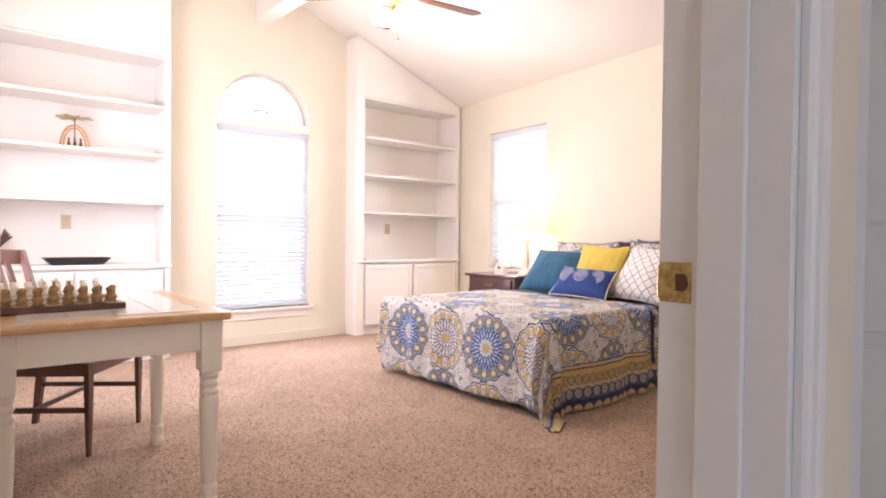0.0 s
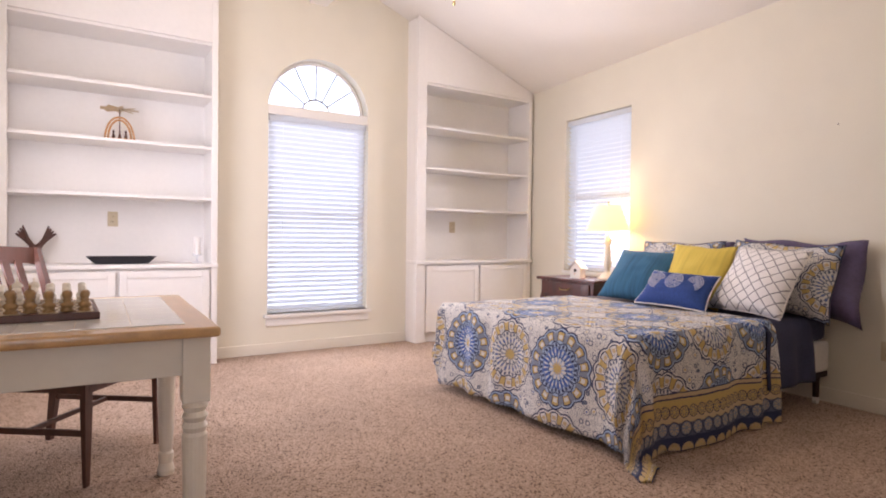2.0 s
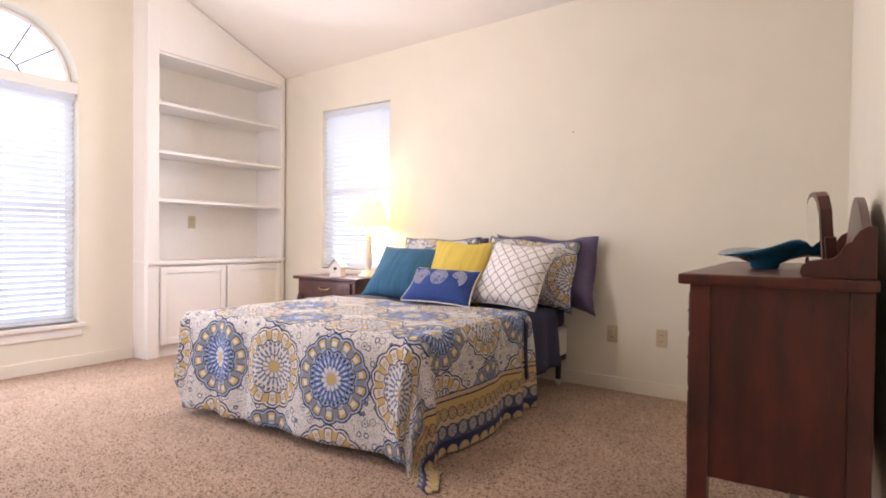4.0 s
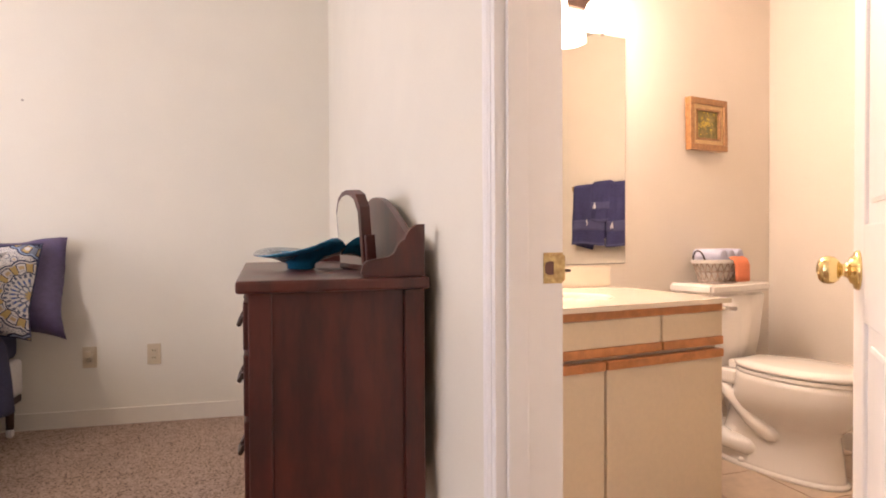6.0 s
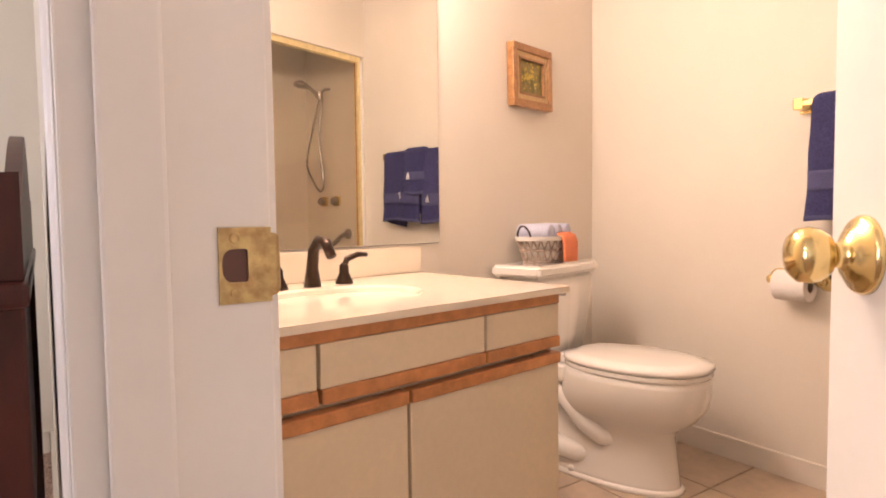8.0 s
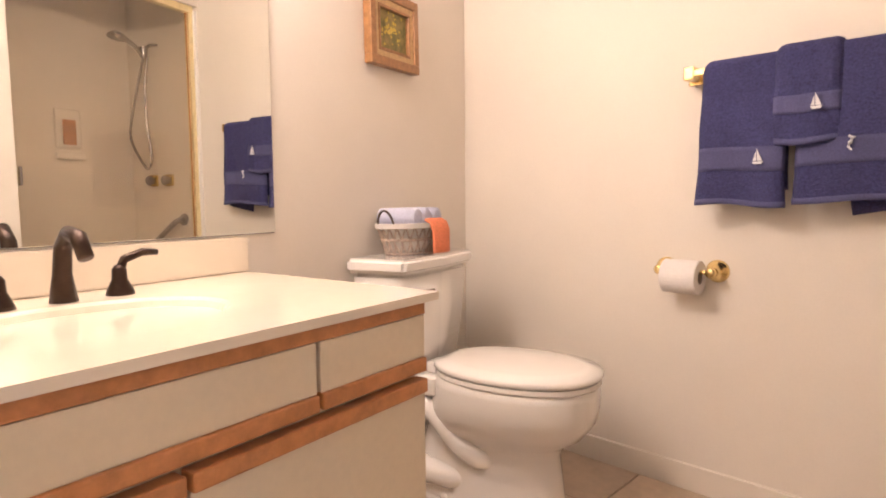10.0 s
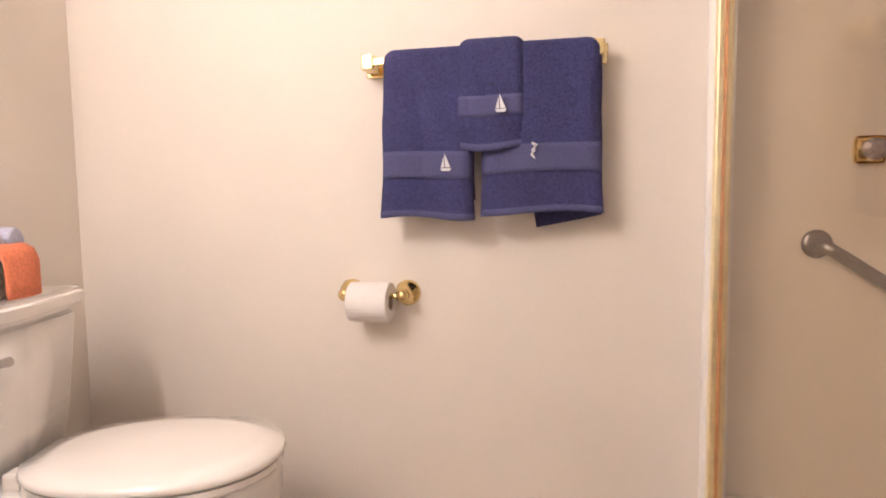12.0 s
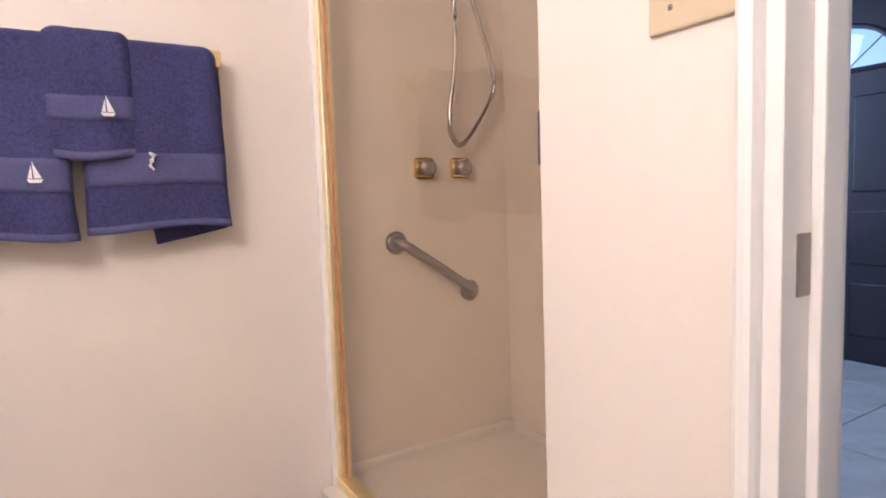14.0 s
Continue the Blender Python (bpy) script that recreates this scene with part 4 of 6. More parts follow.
# ornaments on the bookcase
t = thing("serving_tray", pose(1.02, 4.76, 0.786), "long black lacquered tray on the bookcase counter", "tray")
own = loft([[(-0.17, -0.07, 0.0), (0.17, -0.07, 0), (0.17, 0.07, 0), (-0.17, 0.07, 0)], [(-0.225, -0.09, 0.055), (0.225, -0.09, 0.055), (0.225, 0.09, 0.055), (-0.225, 0.09, 0.055)], [(-0.215, -0.082, 0.055), (0.215, -0.082, 0.055), (0.215, 0.082, 0.055), (-0.215, 0.082, 0.055)], [(-0.165, -0.062, 0.008), (0.165, -0.062, 0.008), (0.165, 0.062, 0.008), (-0.165, 0.062, 0.008)]])
part("bowl", own, "black", t)
t = thing("carved_bird", pose(0.50, 4.80, 0.786), "dark carved wooden bird with raised wings", "sculpture")
own = tube([(0, 0, 0), (0.01, 0, 0.05), (0.0, 0, 0.11), (0.03, 0, 0.15)], 0.03, 10, None, [0.05, 0.03, 0.035, 0.012])
for sgn in (-1, 1):
    for k in range(4):
        tube([(0.0, 0, 0.10), (0.05 * sgn, 0, 0.17), ((0.075 + 0.014 * k) * sgn, 0.008 * k, 0.27 - 0.018 * k)], 0.01, 6, own, [0.018, 0.02, 0.006])
part("body", own, "bole", t)
t = thing("candle_holder", pose(1.55, 4.78, 0.786), "clear glass candle holder with a white candle", "candle")
part("stem", lathe([(0.04, 0), (0.035, 0.006), (0.007, 0.015), (0.007, 0.05), (0.03, 0.06), (0.035, 0.07)], 18), "candle", t, smooth=True)
part("candle", lathe([(0.028, 0.07), (0.028, 0.20), (0.02, 0.204)], 18), "paper", t)
t = thing("candle_carousel", pose(1.01, 4.78, 1.69), "light wooden arched candle carousel with a paddle wheel", "ornament")
part("base", box(-0.10, -0.07, 0, 0.10, 0.07, 0.014, 0.004), "carved", t)
for rr in (0.095, 0.075):
    part("arch", tube([(rr * math.cos(math.pi * k / 14), 0, 0.012 + (rr + 0.07) * math.sin(math.pi * k / 14)) for k in range(15)], 0.007, 8), "carved", t)
for x in (-0.04, 0.0, 0.04):
    part("figurine", lathe([(0.010, 0.014), (0.012, 0.03), (0.005, 0.06), (0.008, 0.072), (0.002, 0.082)], 10), "bole", t).location = (x, 0, 0)
part("spindle", tube([(0, 0, 0.014), (0, 0, 0.24)], 0.004, 8), "bole", t)
for k in range(8):
    b = part("paddle", box(0.01, -0.018, -0.001, 0.125, 0.018, 0.001), "boardlight", t)
    b.matrix_local = pose(0, 0, 0.235, 0, 0, 45 * k) @ pose(0, 0, 0, 24, 0, 0)

# ceiling fan
fan = thing("ceiling_fan", pose(2.50, 2.60, 2.58), "ceiling fan with dark wooden blades and three glass shades", "ceiling fan")
part("downrod", tube([(0, 0, 0.1), (0, 0, 0.50)], 0.014, 12), "brass", fan)
part("motor", lathe([(0.05, -0.02), (0.11, 0.0), (0.13, 0.04), (0.12, 0.09), (0.05, 0.12)], 28), "white", fan, smooth=True)
for k in range(5):
    a = -8 + 72 * k
    bm = bmesh.new()
    loft([[(x, -w, -0.004), (x, w, -0.004), (x, w, 0.004), (x, -w, 0.004)] for x, w in ((0.20, 0.045), (0.45, 0.062), (0.62, 0.068), (0.66, 0.045))], bm)
    bl_ = part("blade", bm, "fanwood", fan)
    bl_.matrix_local = pose(0, 0, 0.05, 0, 0, a) @ pose(0, 0, 0, 10, 0, 0)
    br = part("blade_bracket", box(0.10, -0.015, 0.046, 0.24, 0.015, 0.052, 0.002), "brass", fan)
    br.matrix_local = pose(0, 0, 0, 0, 0, a)
part("light_kit", lathe([(0.03, -0.12), (0.06, -0.08), (0.06, -0.02)], 20), "brass", fan, smooth=True)
for k in range(3):
    sh = part("glass_shade", lathe([(0.072, -0.09), (0.068, -0.05), (0.045, -0.01), (0.025, 0.0)], 20), "glow", fan, "lit frosted glass shade", smooth=True)
    sh.matrix_local = pose(0.085 * math.cos(2.1 * k - 1.6), 0.085 * math.sin(2.1 * k - 1.6), -0.06, 0, 0, 0)
    sh.visible_shadow = False
part("pull_chain", tube([(-0.03, -0.06, -0.10), (-0.03, -0.06, -0.26)], 0.002, 6), "brass", fan)
part("chain_knob", lathe([(0.002, -0.29), (0.008, -0.28), (0.006, -0.262), (0.002, -0.258)], 10, None, pose(-0.03, -0.06, 0)), "brass", fan)


# ---- bed ----
BX0, BX1, BY0, BY1, BZ = 2.86, 4.69, 1.60, 3.10, 0.555
bed = thing("bed", pose(0, 0, 0), "made bed with mattress on a box spring and a metal frame", "bed")
part("box_spring", box(BX0 + 0.03, BY0 - 0.03, 0.20, BX1, BY1 - 0.05, 0.39, 0.03, None, 3), "boxspring", bed, "white box spring")
part("mattress", box(BX0 + 0.02, BY0 - 0.012, 0.39, BX1, BY1 - 0.03, BZ - 0.012, 0.05, None, 4), "sheet", bed)
for y in (BY0 + 0.0, BY1 - 0.08):
    part("side_rail", box(BX0 + 0.05, y - 0.02, 0.165, BX1, y + 0.02, 0.20, 0.003), "steel", bed)
    for x in (BX0 + 0.15, 4.1, BX1 - 0.1):
        lg = part("leg", lathe([(0.018, 0.045), (0.02, 0.17)], 12), "steel", bed)
        lg.location = (x, y, 0)
        part("caster", lathe([(0.022, -0.012), (0.025, 0.0), (0.022, 0.012)], 16, None, pose(x, y, 0.025, 90, 0, 0)), "boxspring", lg).location = (-x, -y, 0)


def cloth(name, x0, x1, y0, y1, z, drops, mat, parent, label, step=0.024, wave=0.018, seed=0):
    """A sheet of cloth over a flat top; drops: how far it hangs at the x0, y0 and y1 sides. UV in metres, with u = 0 at the y0 hem."""
    d0, da, db = drops
    bm = bmesh.new()
    uvl = bm.loops.layers.uv.new("UVMap")
    us = np.arange(-da, (y1 - y0) + db + 1e-6, step)
    vs = np.arange(-d0, (x1 - x0) + 1e-6, step)
    grid = {}
    R = 0.05
    for i, u in enumerate(us):
        for j, v in enumerate(vs):
            over_u = -u if u < 0 else (u - (y1 - y0) if u > (y1 - y0) else 0.0)
            over_v = -v if v < 0 else 0.0
            y, x = y0 + min(max(u, 0), y1 - y0), x0 + max(v, 0)
            over = math.hypot(over_u, over_v) if over_u and over_v else max(over_u, over_v)
            zz = z - max(0.0, over - R * 0.57)
            push = R * min(1.0, over / (R * 1.57)) * 0.9
            fold = wave * min(1.0, over / 0.25) * math.sin((v if over_u >= over_v else u) * 17 + 2.2 * math.sin((v if over_u >= over_v else u) * 5 + seed))
            fold += 0.10 * min(over / 0.5, 1.0) * (0.35 if over_u or over_v else 0)
            # a corner longer than the bed is high trails out over the carpet
            if over_u and over_v:
                fold *= 1 - min(1.0, max(0.0, over - z + 0.16) / 0.16)
                fold += 0.035 +  max(0.0, over - z - 0.01) * 0.95
            tot = max(over, 1e-6)
            y += (over_u / tot) * (push + fold) * (-1 if u < 0 else 1)
            x -= (over_v / tot) * (push + fold)
            lump = 0.006 * noise.noise(Vector((u * 5, v * 5, seed))) + 0.004 * noise.noise(Vector((u * 14, v * 14, seed)))
            zz = max(zz + lump, 0.012 + 0.01 * noise.noise(Vector((u * 9, v * 9, 3))))
            grid[i, j] = (bm.verts.new((x, y, zz)), u + da, v + d0, over if over_u and over_v else 0.0)
    for i in range(len(us) - 1):
        for j in range(len(vs) - 1):
            q = [grid[i, j], grid[i + 1, j], grid[i + 1, j + 1], grid[i, j + 1]]
            far = max(a[3] for a in q)
            if far > (z + 0.24 if q[0][1] < da else z - 0.06):
                continue
            f = bm.faces.new([a[0] for a in q])
            for lp, a in zip(f.loops, q):
                lp[uvl].uv = (a[1], a[2])
    bmesh.ops.delete(bm, geom=[a for a in bm.verts if not a.link_faces], context="VERTS")
    bmesh.ops.recalc_face_normals(bm, faces=bm.faces[:])
    ob = part(name, bm, mat, parent, label, smooth=True)
    so = ob.modifiers.new("thick", "SOLIDIFY")
    so.thickness, so.offset = 0.008, -1
    return ob


sheet_ob = cloth("bed_sheet", 3.90, 4.40, BY0 - 0.012, BY1, BZ + 0.002, (0.0, 0.40, 0.40), "sheet", None, "dark indigo sheet folded over the bed", seed=4, wave=0.012)
tagged(sheet_ob, category="sheet")
quilt = cloth("quilt", BX0 - 0.01, 3.98, BY0 - 0.005, BY1, BZ + 0.014, (0.55, 0.66, 0.52), "quilt", None, "patterned blue, tan and white medallion quilt spread over the bed", seed=1, wave=0.022)
tagged(quilt, category="quilt")


def pillow(name, w, h, d, mat, at, label, limp=0.0, piping=""):
    """A stuffed cushion, standing: width along local x, height along z; fuller below, with pulled-in sides. UV in metres."""
    bm = bmesh.new()
    uvl = bm.loops.layers.uv.new("UVMap")
    n = 20

    def at_edge(a, c, side):
        puff = max(0.0, (1 - abs(a) ** 2.4) * (1 - abs(c) ** 2.4)) ** 0.6 * (1 - 0.22 * c)
        lump = 1 + 0.20 * noise.noise(Vector((a * 1.9, c * 1.9, w * 9 + h))) + 0.07 * noise.noise(Vector((a * 5, c * 5, h * 7)))
        x = a * w / 2 * (1 - 0.075 * (1 - c * c) * a * a + 0.03 * (1 - c) * a * a)
        zz = h / 2 + c * h / 2 * (1 - 0.07 * (1 - a * a) * c * c)
        sway = limp * (abs(a) ** 3 * math.sin(4.0 * c + 0.6) + 0.4 * abs(c) ** 3 * math.sin(5.0 * a))
        zz -= limp * 0.8 * abs(a) ** 4 * (1 - c) + (0.35 * limp * (1 + math.sin(6 * a)) * max(0.0, c) ** 3)
        return x, side * (d / 2 * puff * lump + 0.004) + sway, zz

    for side in (1, -1):
        g = {}
        for i in range(n + 1):
            for j in range(n + 1):
                a, c = 2 * i / n - 1, 2 * j / n - 1
                g[i, j] = (bm.verts.new(at_edge(a, c, side)), (a + 1) * w / 2, (c + 1) * h / 2)
        for i in range(n):
            for j in range(n):
                q = [g[i, j], g[i + 1, j], g[i + 1, j + 1], g[i, j + 1]]
                if side < 0:
                    q = q[::-1]
                f = bm.faces.new([p[0] for p in q])
                for lp, p in zip(f.loops, q):
                    lp[uvl].uv = (p[1], p[2])
    bmesh.ops.remove_doubles(bm, verts=bm.verts[:], dist=0.009)
    bmesh.ops.recalc_face_normals(bm, faces=bm.faces[:])
    ob = part(name, bm, mat, None, label, smooth=True)
    tagged(ob, category="pillow")
    ob.matrix_world = at
    if piping:
        ring = [(2 * k / n - 1, -1) for k in range(n)] + [(1, 2 * k / n - 1) for k in range(n)] + [(1 - 2 * k / n, 1) for k in range(n)] + [(-1, 1 - 2 * k / n) for k in range(n + 1)]
        part("piping", tube([at_edge(a, c, 0) for a, c in ring], 0.005, 6), piping, ob, "corded edge")
    return ob


def lean(x, y, z, tilt, turn=0.0, roll=0.0):
    """Stands on z facing -x, tilted back by tilt degrees and rolled in its own plane."""
    return pose(x, y, z, 0, 0, -90 + turn) @ pose(0, 0, 0, -tilt, 0, 0) @ pose(0, 0, 0, 0, roll, 0)


PZ = BZ + 0.01
pillow("bed_pillow", 0.76, 0.49, 0.19, "purple", lean(4.52, 1.72, PZ - 0.015, 12, 0, 1.5), "limp plum satin pillow leaning on the wall", 0.026)
pillow("bed_pillow", 0.76, 0.46, 0.19, "purple", lean(4.55, 2.53, PZ - 0.015, 12), "limp plum satin pillow leaning on the wall", 0.03)
pillow("pillow_sham", 0.68, 0.47, 0.17, "sham", lean(4.35, 1.78, PZ, 22, 0, 3), "medallion printed pillow sham in navy and tan", 0.012, "sheet")
pillow("pillow_sham", 0.68, 0.47, 0.17, "sham", lean(4.38, 2.52, PZ, 22), "medallion printed pillow sham in navy and tan", 0.012, "sheet")
pillow("throw_pillow", 0.47, 0.47, 0.17, "lattice", lean(4.07, 1.79, PZ + 0.01, 35, -6, 3), "white throw pillow with a thin grey lattice", 0.0, "boxspring")
pillow("throw_pillow", 0.47, 0.46, 0.16, "yellow", lean(4.17, 2.24, PZ + 0.005, 28, 0, 2), "pleated yellow throw pillow", 0.008)
pillow("throw_pillow", 0.49, 0.47, 0.17, "teal", lean(4.06, 2.62, PZ + 0.01, 42, 10, 2), "ribbed teal throw pillow")
navy_p = pillow("throw_pillow", 0.48, 0.28, 0.13, "blue", lean(3.92, 2.19, PZ + 0.015, 42, 4, 2), "royal blue lumbar pillow with three pale rosettes and cream cord", 0.0, "paper")
for dx in (-0.135, 0.0, 0.135):
    own = bmesh.new()
    for r0 in (0.058, 0.044, 0.030, 0.014):
        tube([(r0 * math.cos(2 * math.pi * k / 20), 0, r0 * math.sin(2 * math.pi * k / 20)) for k in range(21)], 0.0028, 5, own)
    for k in range(12):
        ca, sa = math.cos(2 * math.pi * k / 12), math.sin(2 * math.pi * k / 12)
        tube([(0.016 * ca, 0, 0.016 * sa), (0.057 * ca, 0, 0.057 * sa)], 0.0022, 5, own)
    ros = part("rosette", own, "paleblue", navy_p, "pale embroidered rosette")
    ros.location = (dx, -0.071 + 0.75 * dx * dx, 0.165)

# nightstand
ns = thing("nightstand", pose(4.40, 3.25, 0), "dark mahogany nightstand with one drawer and carved apron", "nightstand")
part("top", box(-0.02, -0.02, 0.635, 0.42, 0.70, 0.662, 0.008), "darkwood", ns)
part("case", box(0.01, 0.02, 0.50, 0.40, 0.66, 0.635, 0.004), "darkwood", ns)
part("drawer_front", box(-0.006, 0.06, 0.515, 0.012, 0.62, 0.62, 0.004), "darkwood", ns)
part("drawer_pull", tube([(-0.008, 0.28, 0.575), (-0.028, 0.30, 0.56), (-0.028, 0.38, 0.56), (-0.008, 0.40, 0.575)], 0.005, 8), "brassworn", ns)
part("apron", extrude_profile([(0.03, 0.50), (0.03, 0.42), (0.12, 0.44), (0.2, 0.48), (0.34, 0.45), (0.48, 0.48), (0.56, 0.44), (0.65, 0.42), (0.65, 0.50)], 0.012, 0.028, "yz"), "darkwood", ns)
for x in (0.03, 0.38):
    for y in (0.04, 0.64):
        o = -0.025 if x < 0.2 else 0.0
        part("leg", tube([(x, y, 0.50), (x + o * 1.2, y, 0.42), (x + o * 0.4, y, 0.25), (x, y, 0.10), (x + o * 1.2, y, 0.0)], 0.02, 10, None, [0.032, 0.034, 0.024, 0.016, 0.022]), "darkwood", ns)

lamp = thing("table_lamp", pose(4.60, 3.29, 0.662), "lit bedside lamp with a turned cream base and yellow shade", "lamp")
part("base", lathe([(0.085, 0), (0.085, 0.02), (0.06, 0.03), (0.05, 0.05), (0.028, 0.06), (0.022, 0.09), (0.036, 0.13), (0.030, 0.20), (0.022, 0.30), (0.034, 0.33), (0.02, 0.36), (0.012, 0.42)], 24), "tablewhite", lamp, smooth=True)
shade_bm = bmesh.new()
sn = 28
r0 = [shade_bm.verts.new((0.185 * math.cos(2 * math.pi * k / sn), 0.185 * math.sin(2 * math.pi * k / sn), 0.425)) for k in range(sn)]
r1 = [shade_bm.verts.new((0.105 * math.cos(2 * math.pi * k / sn), 0.105 * math.sin(2 * math.pi * k / sn), 0.645)) for k in range(sn)]
for k in range(sn):
    shade_bm.faces.new((r0[k], r0[(k + 1) % sn], r1[(k + 1) % sn], r1[k]))
shade = part("shade", shade_bm, "shade", lamp, "glowing yellow fabric shade", smooth=True)
shade.modifiers.new("thick", "SOLIDIFY").thickness = 0.002
part("finial", lathe([(0.004, 0.62), (0.008, 0.66), (0.003, 0.68)], 10), "brass", lamp)

bh = thing("birdhouse", pose(4.52, 3.56, 0.662, 0, 0, 15), "small white wooden birdhouse on the nightstand", "birdhouse")
part("body", extrude_profile([(-0.05, 0), (0.05, 0), (0.05, 0.09), (0.0, 0.145), (-0.05, 0.09)], -0.045, 0.045, "yz"), "white", bh)
for sgn in (-1, 1):
    part("roof_panel", extrude_profile([(0.0, 0.15), (0.068 * sgn, 0.078), (0.068 * sgn, 0.086), (0.0, 0.158)], -0.06, 0.06, "yz"), "boxspring", bh)
# flat dark disc; the shade inside the hole is only its colour
part("entrance_hole", lathe([(0.014, 0), (0.014, 0.002)], 16, None, pose(-0.047, 0, 0.07, 0, 90, 0)), "slot", bh)
part("perch", tube([(-0.045, 0, 0.04), (-0.075, 0, 0.04)], 0.003, 8), "oak", bh)
part("stand", box(-0.04, -0.04, 0, 0.04, 0.04, 0.004), "white", bh)

# dresser
DX0, DX1, DY0, DY1 = 2.42, 3.50, 0.012, 0.410
dr = thing("dresser", pose(0, 0, 0), "antique dark mahogany dresser with backsplash against the wall", "dresser")
part("top", box(DX0 - 0.03, DY0 - 0.005, 0.885, DX1 + 0.03, DY1 + 0.025, 0.913, 0.007), "darkwood", dr)
for y0_, y1_ in ((DY0, DY0 + 0.05), (DY1 - 0.05, DY1)):
    for x0_, x1_ in ((DX0, DX0 + 0.05), (DX1 - 0.05, DX1)):
        part("corner_post", box(x0_, y0_, 0.13 if y1_ == DY1 else 0.0, x1_, y1_, 0.885, 0.004), "darkwood", dr)
part("case", box(DX0 + 0.012, DY0 + 0.012, 0.38, DX1 - 0.012, DY1 - 0.012, 0.885), "darkwood", dr)
for x in (DX0 + 0.025, DX1 - 0.025):
    part("foot", lathe([(0.022, 0.0), (0.036, 0.02), (0.042, 0.06), (0.034, 0.10), (0.022, 0.115), (0.030, 0.13)], 18, None, pose(x, DY1 - 0.025, 0)), "darkwood", dr, smooth=True)
z = 0.40
for h_ in (0.20, 0.15, 0.12):
    d_ = part("drawer", box(DX0 + 0.06, DY1 - 0.02, z, DX1 - 0.06, DY1 + 0.012, z + h_ - 0.012, 0.004), "darkwood", dr)
    for x in (DX0 + 0.18, DX1 - 0.18):
        part("pull", tube([(x - 0.035, DY1 + 0.012, z + h_ / 2 + 0.01), (x - 0.03, DY1 + 0.023, z + h_ / 2 - 0.012), (x + 0.03, DY1 + 0.023, z + h_ / 2 - 0.012), (x + 0.035, DY1 + 0.012, z + h_ / 2 + 0.01)], 0.006, 8), "bronze", d_)
    z += h_
# added dark rail standing in for the shaded carpet under the dresser
part("low_shade_rail", box(DX0 + 0.02, DY0 + 0.15, 0.05, DX1, DY0 + 0.18, 0.075, 0.004), "darkwood", dr)
own = bmesh.new()
BA, BB = DX0 + 0.024, DX1 - 0.024
pts = [(BA, 0.914), (BB, 0.914), (BB, 0.99)]
for k in range(1, 24):
    f = k / 24
    pts.append((BB - f * (BB - BA), 0.99 + 0.145 * math.sin(math.pi * f) ** 1.3))
pts.append((BA, 0.99))
part("backsplash", extrude_profile(pts, DY0, DY0 + 0.02), "darkwood", dr)
for x in (DX0, DX1 - 0.022):
    prof = [(0.0, 0.0), (0.178, 0.0), (0.184, 0.010), (0.180, 0.026), (0.168, 0.036), (0.140, 0.041), (0.105, 0.045), (0.088, 0.055), (0.078, 0.072), (0.068, 0.082), (0.058, 0.086), (0.052, 0.098), (0.040, 0.112), (0.022, 0.121), (0.0, 0.122)]
    part("side_scroll", extrude_profile([(DY0 + 0.82 * a, 0.914 + c) for a, c in prof], x, x + 0.022, "yz"), "darkwood", dr)
vm = thing("dresser_mirror", pose(2.80, 0.115, 0.913, 0, 0, 8) @ pose(0, 0, 0, -4, 0, 0), "small swing mirror with a clipped arch top in a dark frame", "mirror")


def clipped(w_, z0_, z1_):
    """A panel with bevelled shoulders and a shallow crown."""
    return [(-w_, z0_), (w_, z0_), (w_, z1_ - 0.055), (w_ * 0.74, z1_ - 0.018), (w_ * 0.35, z1_ - 0.003), (0.0, z1_), (-w_ * 0.35, z1_ - 0.003), (-w_ * 0.74, z1_ - 0.018), (-w_, z1_ - 0.055)]


part("mirror_frame", extrude_profile(clipped(0.120, 0.004, 0.232), -0.016, 0.012), "darkwood", vm)
part("glass", extrude_profile(clipped(0.106, 0.018, 0.218), 0.012, 0.0145), "mirror", vm)
for sgn in (-1, 1):
    part("bracket", box(sgn * 0.130 - 0.008, -0.02, 0.0, sgn * 0.130 + 0.008, 0.008, 0.10, 0.004), "darkwood", vm)
gb = thing("glass_bowl", pose(2.88, 0.265, 0.913), "blue art glass bowl with a flared rim on the dresser", "bowl")
gb.scale = (0.74, 0.74, 0.84)
bm = bmesh.new()
nn = 32
rings = []
for r_, z_, wv in ((0.045, 0.0, 0), (0.055, 0.004, 0), (0.058, 0.020, 0.0), (0.10, 0.038, 0.3), (0.14, 0.050, 0.7), (0.185, 0.060, 1.2), (0.182, 0.065, 1.2), (0.135, 0.055, 0.7), (0.06, 0.030, 0.0), (0.01, 0.022, 0)):
    rings.append([(r_ * math.cos(2 * math.pi * k / nn), r_ * math.sin(2 * math.pi * k / nn), z_ + wv * (0.010 * math.sin(4 * math.pi * k / nn + 0.6) + 0.030 * math.exp(-((k - 20) / 2.6) ** 2))) for k in range(nn)])
loft(rings, bm)
part("bowl", bm, "blueglass", gb, smooth=True)


# ---- bathroom things ----
# vanity: local u runs along the front to the north, v towards the wall
VU = -math.degrees(math.atan2(0.13, 0.99))
van = thing("vanity_cabinet", pose(2.705, -1.14, 0, 0, 0, 90 - VU), "cream laminate vanity cabinet with oak pull rails", "cabinet")


def van_depth(u):
    """From the front to the wall, at u along the front."""
    x, y = 2.705 - 0.13 * u, -1.14 + 0.9915 * u
    d = 0.0
    while x + 0.9915 * d < vanity_x(y + 0.13 * d) - 0.004:
        d += 0.002
    return d


LU = 0.98
D0, D1 = van_depth(0.012), van_depth(LU)


